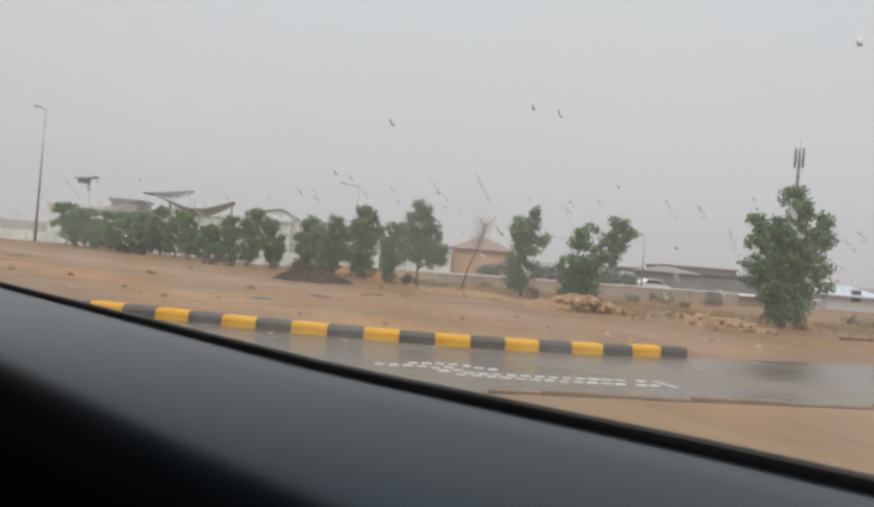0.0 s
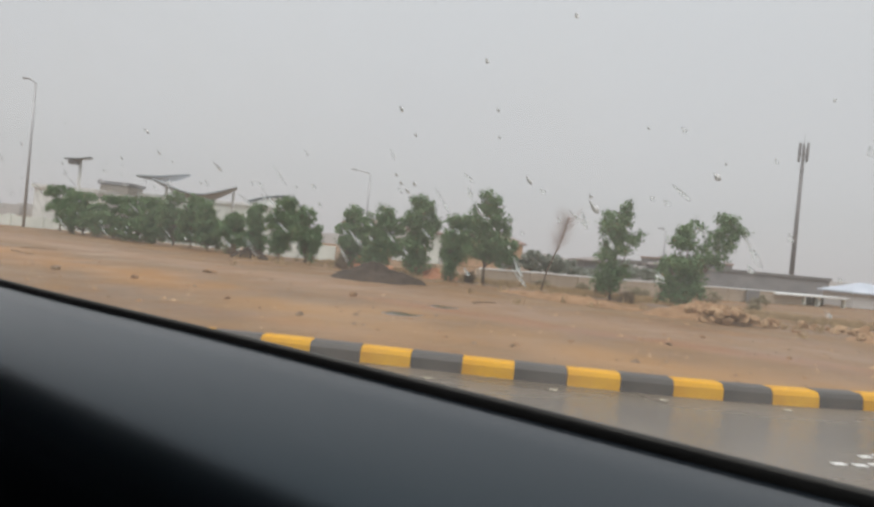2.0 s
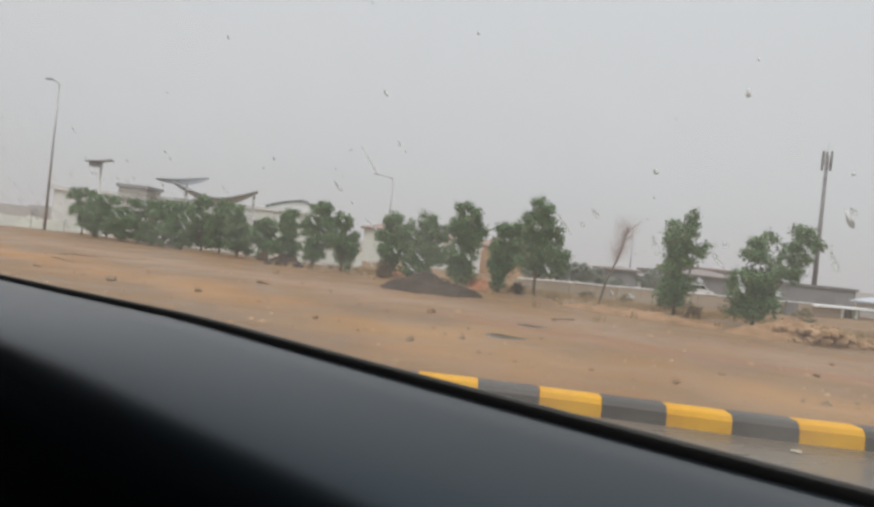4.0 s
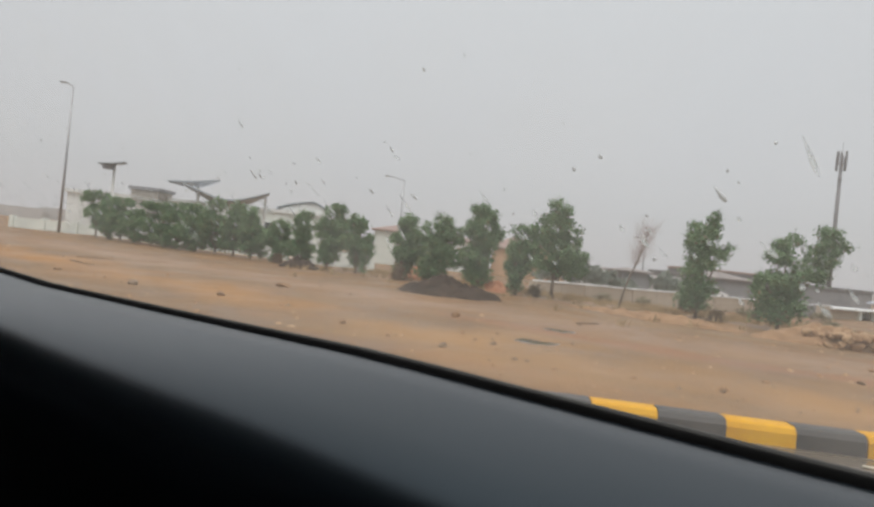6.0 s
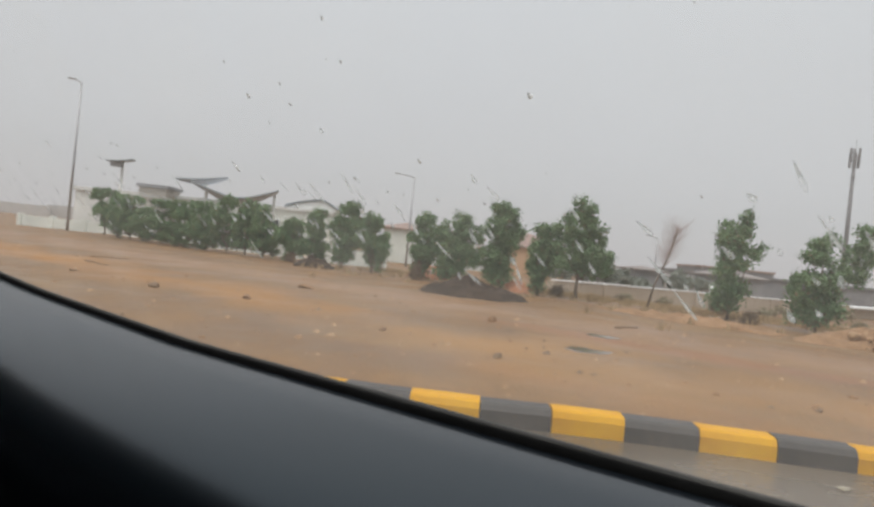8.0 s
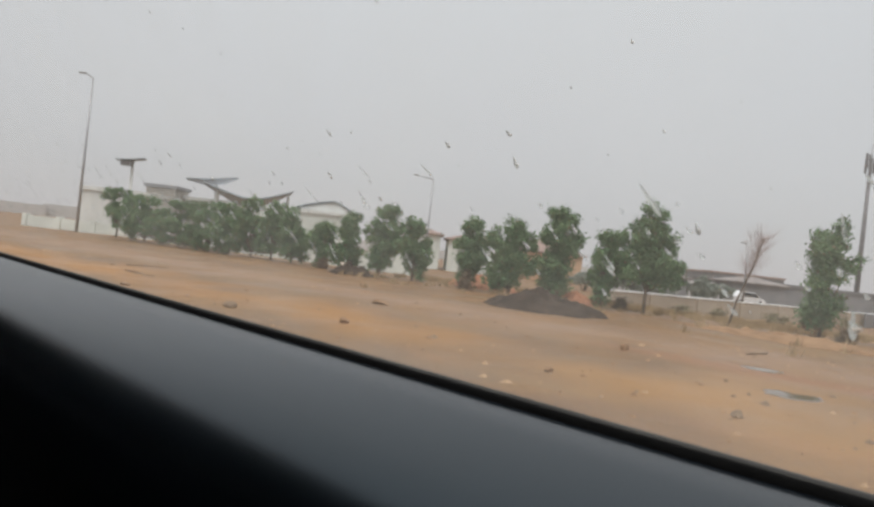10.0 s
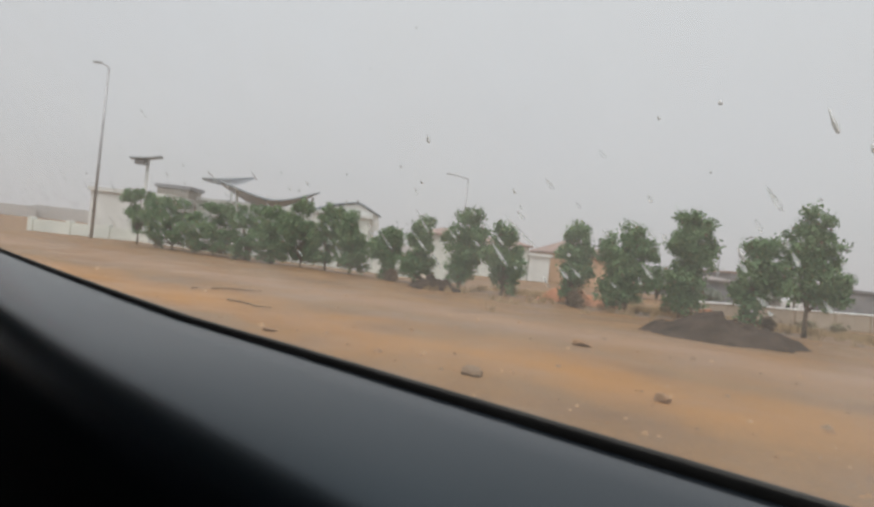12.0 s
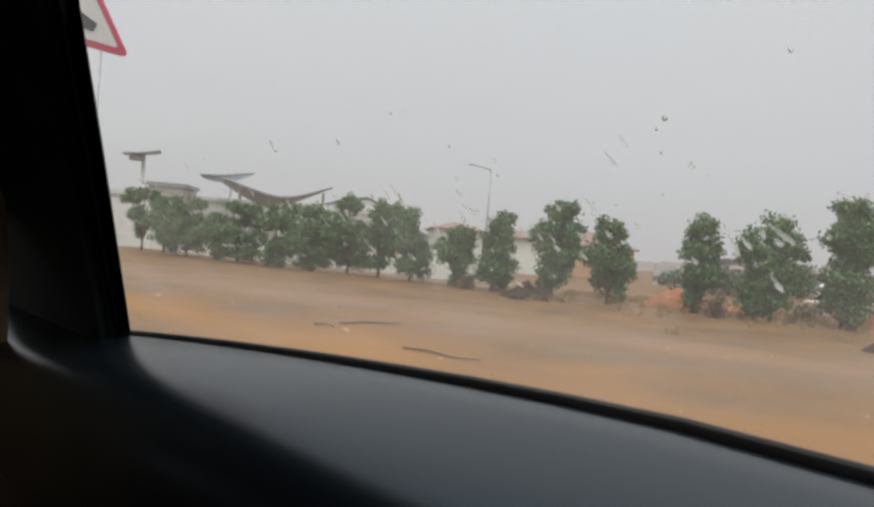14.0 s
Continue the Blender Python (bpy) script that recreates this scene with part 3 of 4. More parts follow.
# flat-topped tree
tree(-9.7, 30.0, [(-0.1, 0, 0.8, .5, .5, .5), (0.05, 0, 1.4, .75, .6, .5), (-0.2, 0.1, 2.0, .55, .5, .5), (0.35, 0, 2.1, .45, .5, .5), (0.1, 0, 2.65, .5, .4, .3), (0.45, 0, 2.8, .2, .2, .2)], "young green tree with a flat square top, in sand", 31, 9500, leaf=0.108)
# two that grow into each other above the gravel heap
tree(-4.75, 26.8, [(-0.3, 0, 0.7, .65, .6, .55), (0.2, 0, 1.2, .85, .7, .55), (-0.5, 0, 1.7, .6, .5, .5), (0.35, 0, 2.0, .65, .5, .45), (-0.05, 0, 2.45, .4, .4, .3), (-0.75, 0, 2.2, .25, .25, .3)], "dense green tree growing behind a gravel heap", 41, 11500, leaf=0.108)
tree(-3.45, 26.0, [(0.1, 0, 0.6, .5, .5, .5), (0, 0, 1.2, .6, .5, .5), (0.35, 0, 1.8, .5, .5, .45), (-0.1, 0, 2.3, .55, .5, .4), (0.3, 0, 2.7, .55, .45, .42), (0.0, 0, 2.95, .35, .3, .24), (0.75, 0, 2.2, .3, .3, .3)], "tall green tree with a rounded crown behind a gravel heap", 42, 10500, leaf=0.108)
# the tree on a bare stem
tree(-0.75, 24.3, [(-0.1, 0, 3.42, .3, .28, .26), (0.05, 0, 3.1, .42, .36, .32), (-0.3, 0.05, 2.7, .45, .4, .36), (0.3, 0, 2.65, .45, .4, .36), (-0.5, 0, 2.2, .45, .4, .36), (0.1, 0.1, 2.2, .55, .45, .4), (0.6, 0, 2.1, .42, .4, .34),
                   (-0.7, 0, 1.7, .38, .35, .34), (-0.1, -0.1, 1.7, .6, .5, .4), (0.5, 0.1, 1.6, .55, .45, .38), (0.98, 0, 1.5, .36, .34, .3), (-0.4, 0, 1.25, .5, .45, .32), (0.3, 0, 1.2, .6, .5, .34), (0.85, 0, 1.15, .36, .34, .26)], "tall green tree with a pointed crown on a bare stem", 51, 11000, leaf=0.102, trunk=0.055, fork=0.95)
# slender, gappy tree
tree(3.25, 21.8, [(-0.1, 0, 0.55, .45, .45, .5), (0.05, 0, 1.0, .5, .45, .45), (-0.15, 0, 1.5, .4, .4, .4), (0.1, 0, 1.95, .5, .4, .35), (-0.3, 0, 2.35, .38, .35, .4), (0.1, 0, 2.4, .38, .32, .36), (-0.22, 0, 2.8, .3, .28, .28), (0.25, 0, 2.75, .35, .3, .45), (0.66, 0, 2.2, .36, .3, .26), (0.3, 0, 3.15, .2, .2, .2)], "slender green tree with gaps in its crown", 61, 6600, leaf=0.10)
# forked tree
tree(5.15, 20.6, [(-0.3, 0, 0.6, .5, .5, .55), (0.25, 0, 0.75, .5, .5, .5), (-0.45, 0, 1.3, .5, .45, .45), (0.1, 0, 1.5, .5, .45, .5), (-0.2, 0, 2.1, .45, .4, .45), (0.05, 0, 2.65, .4, .35, .35), (0.85, 0, 1.75, .38, .3, .42), (0.55, 0, 2.0, .26, .26, .3), (1.15, 0, 2.35, .5, .4, .44), (1.25, 0, 2.85, .44, .34, .32), (1.6, 0, 2.6, .25, .25, .25)], "forked green tree with two separate tops", 71, 8600, leaf=0.10)
# the big one
tree(10.35, 17.2, [(0, 0, 0.5, .55, .55, .5), (0.1, 0, 1.0, .8, .7, .6), (-0.6, 0, 1.6, .7, .6, .6), (0.55, 0, 1.6, .75, .6, .6), (0, 0, 2.2, 1.0, .7, .6), (-0.8, 0, 2.6, .5, .4, .4), (0.75, 0, 2.7, .55, .5, .5), (-0.2, 0, 3.0, .6, .5, .45), (0.15, 0, 3.5, .5, .4, .4), (0.05, 0, 3.9, .35, .3, .28), (1.0, 0, 3.2, .25, .25, .3), (-0.95, 0, 3.0, .22, .22, .22)], "large dense dark green tree standing alone in sand", 81, 22000, leaf=0.105, trunk=0.08)


def bare_tree(x, y, h, seed):
    t = thing("bare_tree", (x, y, ground_height(x, y) - 0.02), "thin leaning leafless sapling with fine dry twigs", "tree")
    rng = random.Random(seed)
    p = [Vector((0.0, 0, -0.05)), Vector((0.2, 0, h * 0.3)), Vector((0.52, 0, h * 0.6)), Vector((0.8, 0, h * 0.95))]
    part("trunk", tube(p, [0.04, 0.03, 0.022, 0.008], 7), BARK, t, smooth=True)
    bms = []
    for k in range(260):
        u = rng.uniform(0.50, 1.0)
        o = p[1].lerp(p[2], (u - .3) / .3) if u < 0.6 else p[2].lerp(p[3], (u - 0.6) / 0.4)
        way = Vector((rng.uniform(-.5, .46), rng.uniform(-.4, .4), rng.uniform(0.12, 0.5)))
        bms.append(tube([o, o + way * 0.6, o + way + Vector((0.05, 0, 0.1))], [0.004, 0.0028, 0.0016], 4))
    part("twigs", join(*bms), TWIG, t)


bare_tree(1.02, 22.5, 2.85, 3)


def shrub(x, y, w, h, seed):
    t = thing("shrub", (x, y, ground_height(x, y) - 0.02), "low grey-green desert shrub on sand", "shrub", "desert shrubs")
    rng = random.Random(seed)
    blobs = [(rng.uniform(-.35, .35) * w, rng.uniform(-.3, .3) * w, h * rng.uniform(0.35, 0.7), w * 0.28, w * 0.28, h * 0.32) for _ in range(5)]
    part("stems", join(*[tube([(0, 0, -0.03), (b[0] * 0.5, b[1] * 0.5, b[2] * 0.6), b[:3]], [0.02, 0.014, 0.006], 5) for b in blobs]), BARK, t)
    c = new("foliage", crown_mesh(blobs, int(380 * w), 0.1, seed))
    c.data.materials[0] = SHRUB_LEAF
    c.parent = t


for k, (x, y, w, h) in enumerate([(5.2, 30.5, 0.9, 0.5), (8.4, 31.8, 1.3, 0.6), (11.5, 33.4, 0.9, 0.5), (14.0, 35.6, 1.4, 0.7), (2.6, 29.0, 0.7, 0.4), (17.5, 36.5, 1.2, 0.6), (-2.6, 28.2, 0.9, 0.5), (12.2, 28.0, 0.8, 0.45), (16.9, 22.6, 1.4, 0.8)]):
    shrub(x, y, w, h, 200 + k)


# leaf green greyed and lightened here for the distance haze
FAR_LEAF = material("hazed_far_leaf", (0.21, 0.235, 0.20), (0.30, 0.325, 0.275), 2, 0.7, 0, by_island=0.25)


def far_bush(x, y, w, h, seed):
    t = thing("bush", (x, y, -0.6), "grey-green bush behind the low boundary wall", "bush", "bushes behind the wall")
    rng = random.Random(seed)
    blobs = [(rng.uniform(-.38, .38) * w, rng.uniform(-.3, .3) * w, h * rng.uniform(0.4, 0.78), w * 0.26, w * 0.26, h * 0.22) for _ in range(7)]
    part("stems", join(*[tube([(0, 0, -0.03), (b[0] * 0.5, b[1] * 0.5, b[2] * 0.6), b[:3]], [0.05, 0.03, 0.012], 5) for b in blobs]), BARK, t)
    c = new("foliage", crown_mesh(blobs, int(1500 * w), 0.17, seed))
    c.data.materials[0] = FAR_LEAF
    c.parent = t


for k, (x, y, w, h) in enumerate([(13.0, 55, 2.2, 1.7), (14.8, 55.6, 2.4, 2.0), (16.6, 55.2, 2.3, 2.4), (18.3, 56, 2.4, 2.3), (10.9, 52, 2.0, 1.6), (9.4, 51.5, 2.2, 1.9), (8.0, 51, 2.2, 2.35), (6.5, 50.5, 2.4, 2.75), (4.6, 50, 2.2, 1.9)]):
    far_bush(x, y, w, h, 300 + k)


def stick(points, r, label):
    """A dry branch lying on the sand."""
    ob = mesh_ob("dry_branch", tube([(x, y, ground_height(x, y) + r * 0.8 + 0.015 * (k % 2)) for k, (x, y) in enumerate(points)], [r, r * 0.9, r * 0.7, r * 0.4][:len(points)], 6), DARK_ROCK, smooth=True)
    tagged(ob, label, "branch", "dry branches on the sand")


stick([(-15.45, 20.85), (-15.1, 21.0), (-14.85, 21.08), (-14.55, 21.2)], 0.017, "thin crooked dry branch lying on the sand")
stick([(-14.6, 19.15), (-14.3, 19.05), (-14.05, 18.88), (-13.75, 18.76)], 0.017, "thin crooked dry branch lying on the sand")
stick([(-15.8, 20.75), (-15.62, 20.62), (-15.5, 20.46)], 0.013, "short dry twig lying on the sand")
stick([(10.3, 14.62), (10.7, 14.7), (11.1, 14.72), (11.7, 14.9)], 0.045, "thick dark dry branch lying on the sand")
stick([(-2.0, 16.2), (-1.7, 16.38), (-1.4, 16.55)], 0.018, "short dry twig lying on the sand")


def rust_bush(x, y, h, seed):
    t = thing("dry_bush", (x, y, ground_height(x, y) - 0.02), "small rusty brown dried-up bush beside the trees", "shrub", "desert shrubs")
    blobs = [(0, 0, h * 0.35, h * 0.32, h * 0.32, h * 0.28), (0.03, 0, h * 0.7, h * 0.2, h * 0.2, h * 0.26)]
    part("stems", join(*[tube([(0, 0, -0.03), b[:3]], [0.02, 0.008], 5) for b in blobs]), BARK, t)
    c = new("foliage", crown_mesh(blobs, 900, 0.07, seed))
    c.data.materials[0] = LEAF_DRY
    c.parent = t


for k, (x, y, h) in enumerate([(-6.4, 26.6, 0.62), (-12.2, 31.0, 0.5), (-1.2, 25.3, 0.4), (3.6, 21.2, 0.35)]):
    rust_bush(x, y, h, 400 + k)


# ---- heaps ----
def heap(name, x, y, rx, ry, h, mat, seed, label, category, turn=0.0):
    bm = bmesh.new()
    n, m = 56, 26
    rings = []
    for j in range(m + 1):
        r = j / m
        ring = []
        for i in range(n):
            a = 2 * math.pi * i / n
            k = 1 + 0.22 * noise.noise(Vector((math.cos(a) * 1.5, math.sin(a) * 1.5, seed)))
            px, py = rx * r * k * math.cos(a), ry * r * k * math.sin(a)
            z = h * (1 - r ** 1.5) * (1 + 0.6 * noise.noise(Vector((px * 0.9, py * 0.9, seed + 5)))) + (0.16 * noise.noise(Vector((px * 3.1, py * 3.1, seed))) + 0.07 * noise.noise(Vector((px * 8, py * 8, seed)))) * (1 - r * 0.6)
            ring.append(bm.verts.new((px, py, max(z, 0) if j < m else -0.12)))
            if j == 0:
                break
        rings.append(ring)
    for i in range(n):
        bm.faces.new((rings[0][0], rings[1][i], rings[1][(i + 1) % n]))
    for a, b in zip(rings[1:], rings[2:]):
        for i in range(n):
            bm.faces.new((a[i], b[i], b[(i + 1) % n], a[(i + 1) % n]))
    bmesh.ops.recalc_face_normals(bm, faces=bm.faces[:])
    ob = mesh_ob(name, bm, mat, smooth=True)
    ob.matrix_basis = pose(x, y, ground_height(x, y) - 0.02, 0, 0, turn)
    return tagged(ob, label, category)


heap("gravel_heap", -4.6, 21.5, 1.75, 1.15, 0.56, GRAVEL, 2, "long dark heap of wet gravel dumped beside the trees", "heap", -29)
heap("gravel_heap", -10.7, 28.7, 0.95, 0.7, 0.5, GRAVEL, 9, "small dark brown heap of soil beside the trees", "heap")
heap("soil_heap", -5.6, 29.4, 1.6, 1.0, 0.55, RED_SOIL, 4, "reddish soil heap behind the trees", "heap", -30)
heap("soil_heap", -2.4, 26.2, 1.0, 0.7, 0.4, RED_SOIL, 6, "reddish soil heap at a tree's foot", "heap")
board = mesh_ob("white_board", box(0.8, 0.4, 0.05, (0, 0, 0), 0.01), PALE_BLOCK)
board.matrix_basis = pose(-10.75, 28.75, ground_height(-10.6, 28.8) + 0.30, 14, 12, 20)
tagged(board, "dirty pale board lying on a dark soil heap", "board")
PUDDLE_WATER = material("muddy_water", (0.10, 0.062, 0.032), (0.15, 0.096, 0.052), 2, 0.06, 0.03, rough2=0.12, spec=0.5)


def puddle(x, y, long, wide, turn, seed):
    """A shallow puddle with a ragged edge that follows the ground."""
    bm = bmesh.new()
    c, s = math.cos(math.radians(turn)), math.sin(math.radians(turn))
    level = ground_height(x, y) + 0.006
    rings = []
    for f in (0.5, 0.85, 1.0):
        ring = []
        for k in range(40):
            a = k * math.tau / 40
            r = f * (1 + 0.3 * noise.noise(Vector((math.cos(a) * 1.7, math.sin(a) * 1.7, seed))) + 0.16 * noise.noise(Vector((math.cos(a) * 5, math.sin(a) * 5, seed))))
            u, v = math.cos(a) * long / 2 * r, math.sin(a) * wide / 2 * r
            px, py = x + u * c - v * s, y + u * s + v * c
            ring.append(bm.verts.new((px, py, max(level, ground_height(px, py) + 0.006) if f < 1 else ground_height(px, py) - 0.01)))
        rings.append(ring)
    bm.faces.new(rings[0])
    for a, b in zip(rings, rings[1:]):
        for k in range(40):
            bm.faces.new((a[k], b[k], b[(k + 1) % 40], a[(k + 1) % 40]))
    bmesh.ops.recalc_face_normals(bm, faces=bm.faces[:])
    tagged(mesh_ob("puddle", bm, PUDDLE_WATER, smooth=True), "shallow muddy puddle of rainwater on the sand", "puddle", "puddles on the sand")


puddle(-3.6, 12.42, 0.75, 0.5, 8, 2)
puddle(-2.8, 14.4, 0.7, 0.45, 4, 5)
heap("rubble_mound", 4.3, 17.55, 1.7, 1.0, 0.45, MOUND_SOIL, 21, "low mound of tan soil under loose rocks", "heap", -10)
heap("rubble_mound", 7.8, 15.3, 1.4, 0.75, 0.2, MOUND_SOIL, 22, "low mound of tan soil under loose rocks", "heap", -10)
heap("rubble_mound", 1.2, 20.2, 2.6, 0.7, 0.16, MOUND_SOIL, 23, "low bank of tan soil at a sapling's foot", "heap", -33)
random.seed(8)
for k in range(190):
    cx, cy, sx, lift = ((4.35, 16.9, 0.5, 0.34), (4.5, 17.15, 0.6, 0.42), (7.5, 14.8, 0.8, 0.18), (4.9, 16.9, 1.0, 0.18), (7.9, 16.9, 0.9, 0.0))[k % 5]
    x, y, r = cx + random.gauss(0, sx * 0.6), cy + random.gauss(0, 0.4), random.choice((0.04, 0.06, 0.08, 0.105, 0.145)) * random.uniform(0.8, 1.25)
    if k in (2, 7):
        x, y, r = (7.65, 16.2, 0.25) if k == 2 else (10.9, 17.0, 0.26)
    ob = mesh_ob("rock", rock(r * (0.8 if k % 5 == 2 and k > 7 else 1.15), k + 30, 0.85), (ROCK, ROCK, MOUND_SOIL)[k % 3], smooth=False)
    ob.matrix_basis = pose(x, y, ground_height(x, y) + r * 0.3 + lift * max(0.0, 1 - abs(x - cx) / 1.5 - abs(y - cy) * 0.5), 20 * (k % 5), 0, k * 61)
    tagged(ob, "rough tan rock in a rubble pile on sand", "rock", "rubble piles")


# ---- buildings and far things ----
def house(name, x, y, w, d, h, wall, roof, label, rz=0.0, pitch=1.2, windows=3, over=0.35, roof_kind="hip"):
    t = thing(name, (x, y, 0), label, "building", rz=rz)
    part("wall", box(w, d, h + 0.62, (0, 0, -0.62), bevel=0.03), wall, t)
    bm = bmesh.new()
    a, b = w / 2 + over, d / 2 + over
    inset = min(b, a) if roof_kind == "hip" else 0.0
    if roof_kind == "flat":
        bm.free()
        part("roof", box(w + over, d + over, 0.3, (0, 0, h)), roof, t)
    else:
        lo = [bm.verts.new(p) for p in ((-a, -b, h), (a, -b, h), (a, b, h), (-a, b, h))]
        lo2 = [bm.verts.new((v.co.x, v.co.y, h + 0.14)) for v in lo]
        r1, r2 = bm.verts.new((-a + inset, 0, h + pitch)), bm.verts.new((a - inset + 0.01, 0, h + pitch))
        bm.faces.new(lo[::-1])
        for i in range(4):
            bm.faces.new((lo[i], lo[(i + 1) % 4], lo2[(i + 1) % 4], lo2[i]))
        for f in ((lo2[0], lo2[1], r2, r1), (lo2[1], lo2[2], r2), (lo2[2], lo2[3], r1, r2), (lo2[3], lo2[0], r1)):
            bm.faces.new(f)
        bmesh.ops.recalc_face_normals(bm, faces=bm.faces[:])
        part("roof", bm, roof, t)
    for k in range(windows):
        u = (k + 0.5) / windows * w - w / 2
        win = part("window", box(0.9, 0.10, 1.1, (u, -d / 2 - 0.01, h * 0.42)), wall, t)
        part("pane", box(0.74, 0.04, 0.94, (u, -d / 2 - 0.07, h * 0.42 + 0.08)), DARK_GLASS_BAY_SHADE, win)
    return t


# long low wall with a white coping
def low_wall():
    t = thing("boundary_wall", (0, 0, 0), "long low pale block wall with white coping", "wall", kind="structure")
    a, b = Vector((0.0, 31.6, 0)), Vector((22.1, 42.27, 0))
    n = 15
    turn = math.degrees(math.atan2(b.y - a.y, b.x - a.x))
    for k in range(n):
        p, q = a.lerp(b, k / n), a.lerp(b, (k + 1) / n)
        c, ln = (p + q) / 2, (q - p).length
        z = 0.36 + 0.008 * ((k * 7) % 3)
        part("wall_panel", box(ln - 0.02, 0.2, z + 0.67, (c.x, c.y, -0.65), 0, turn), PALE_BLOCK, t)
        part("coping", box(ln - 0.01, 0.28, 0.065, (c.x, c.y, z + 0.02), 0.012, turn), COPING, t)
        if k % 2 == 0:
            part("pier", box(0.34, 0.36, z + 0.66, (p.x, p.y - 0.02, -0.65), 0, turn), PALE_BLOCK, t)


low_wall()


def pale_fence():
    t = thing("yard_wall", (0, 0, 0), "pale rendered yard wall behind the row of trees", "wall", kind="structure")
    a, b = Vector((-36, 47.5, 0)), Vector((-8.5, 41.0, 0))
    turn = math.degrees(math.atan2(b.y - a.y, b.x - a.x))
    for k in range(10):
        p, q = a.lerp(b, k / 10), a.lerp(b, (k + 1) / 10)
        c, ln = (p + q) / 2, (q - p).length
        part("wall_panel", box(ln - 0.03, 0.18, 1.3, (c.x, c.y, -0.6), 0.01, turn), PALE_WALL, t)
        part("pier", box(0.36, 0.36, 1.42, (p.x, p.y, -0.6), 0.015, turn), PALE_WALL, t)


pale_fence()
house("white_hut", 35.0, 50.0, 4.6, 3.5, 0.75, HAZE_WALL, CANOPY_GREY, "low pale hut with a grey pitched roof", windows=1, pitch=0.95)
house("grey_house", 25.3, 64, 5.2, 4, 1.6, GREY_WALL, BROWN_GREY, "low grey house with a brownish hipped roof", windows=0, pitch=0.75)


def open_shed(x, y, rz):
    """A low shelter going on from the wall: a closed half, two shade-dark open bays."""
    t = thing("shelter", (x, y, -0.6), "low pale shelter with two dark open bays", "shelter", rz=rz)
    # the bays' shade is painted on as a near-black back wall
    part("back_wall", box(5.6, 0.2, 0.82, (1.85, 1.6, 0)), DARK_GLASS_BAY_SHADE, t)
    part("closed_wall", box(3.75, 1.7, 0.84, (-2.8, 0.85, 0), 0.01), PALE_BLOCK, t)
    part("roof", box(9.45, 2.3, 0.13, (0, 0.8, 0.84), 0.02), COPING, t, "pale roof slab wet with rain")
    part("plinth", box(5.7, 0.5, 0.12, (1.85, -0.25, 0), 0.02), CONCRETE, t)
    for px, w in ((-0.9, 0.3), (0.98, 0.3), (4.55, 0.26)):
        part("post", box(w, 0.24, 0.84, (px, 0.0, 0)), PALE_WALL, t)


open_shed(26.3, 44.3, 25.77)


def metal_gate(x, y, rz):
    t = thing("metal_gate", (x, y, -0.6), "narrow dark grey metal gate in the low wall", "gate", rz=rz)
    part("board", box(1.1, 0.05, 0.9, (0, 0, 0.05), 0.005), METAL_GREY, t)
    for px in (-0.6, 0.6):
        part("gate_post", box(0.1, 0.1, 1.05, (px, 0, 0), 0.01), GREY_WALL, t)
    part("rail", box(1.1, 0.07, 0.07, (0, 0, 0.95), 0.01), GREY_WALL, t)


metal_gate(19.75, 40.75, 25.77)


def parked_car(x, y, rz, label):
    """A saloon car seen far off."""
    t = thing("parked_car", (x, y, -0.55), label, "car", "parked cars", rz=rz)
    side = [(-2.2, 0.35), (2.2, 0.35), (2.25, 0.75), (1.4, 0.92), (0.75, 1.38), (-0.9, 1.42), (-1.55, 1.0), (-2.2, 0.9)]
    bm = prism(side, 1.7)
    bmesh.ops.bevel(bm, geom=bm.edges[:], offset=0.06, segments=2, affect="EDGES")
    part("body", bm, CAR_WHITE, t)
    part("side_window", prism([(-1.3, 0.98), (1.15, 0.95), (0.68, 1.3), (-0.85, 1.33)], 0.02), DARK_GLASS_BAY_SHADE, t).matrix_basis = pose(0, -0.02, 0)
    for wx in (-1.35, 1.4):
        for wy in (0.0, 1.5):
            part("wheel", tube([(wx, wy - 0.01, 0.33), (wx, wy + 0.21, 0.33)], [0.33, 0.33], 16), RUBBER, t)


parked_car(21.6, 57, 25, "white parked saloon car behind the low wall")
house("warehouse", 34.6, 73, 21.5, 10, 1.75, GREY_WALL, METAL_GREY, "long low grey warehouse with a flat roof", roof_kind="flat", windows=0)
house("warehouse", 45.8, 105, 12, 10, 3.1, GREY_WALL, ROOF_BROWN, "low grey building with a brown roof", roof_kind="flat", windows=0)
house("water_tower_block", -31.9, 60, 2.6, 3, 4.3, CONCRETE, GREY_WALL, "small grey concrete block beside the canopies", roof_kind="flat", windows=0)
house("villa", 5.2, 70, 7.0, 8, 2.45, ORANGE_WALL, ROOF_RED, "orange-tan villa with a reddish hipped roof", windows=0, pitch=1.85)
house("villa", -3.0, 67, 5.0, 7, 2.7, PALE_WALL, ROOF_RED, "white house with a reddish hipped roof", windows=0, pitch=1.0)
house("villa", -8.5, 68, 4.4, 8, 3.0, PALE_WALL, ROOF_RED, "small white house with a red roof", windows=0, pitch=0.95)


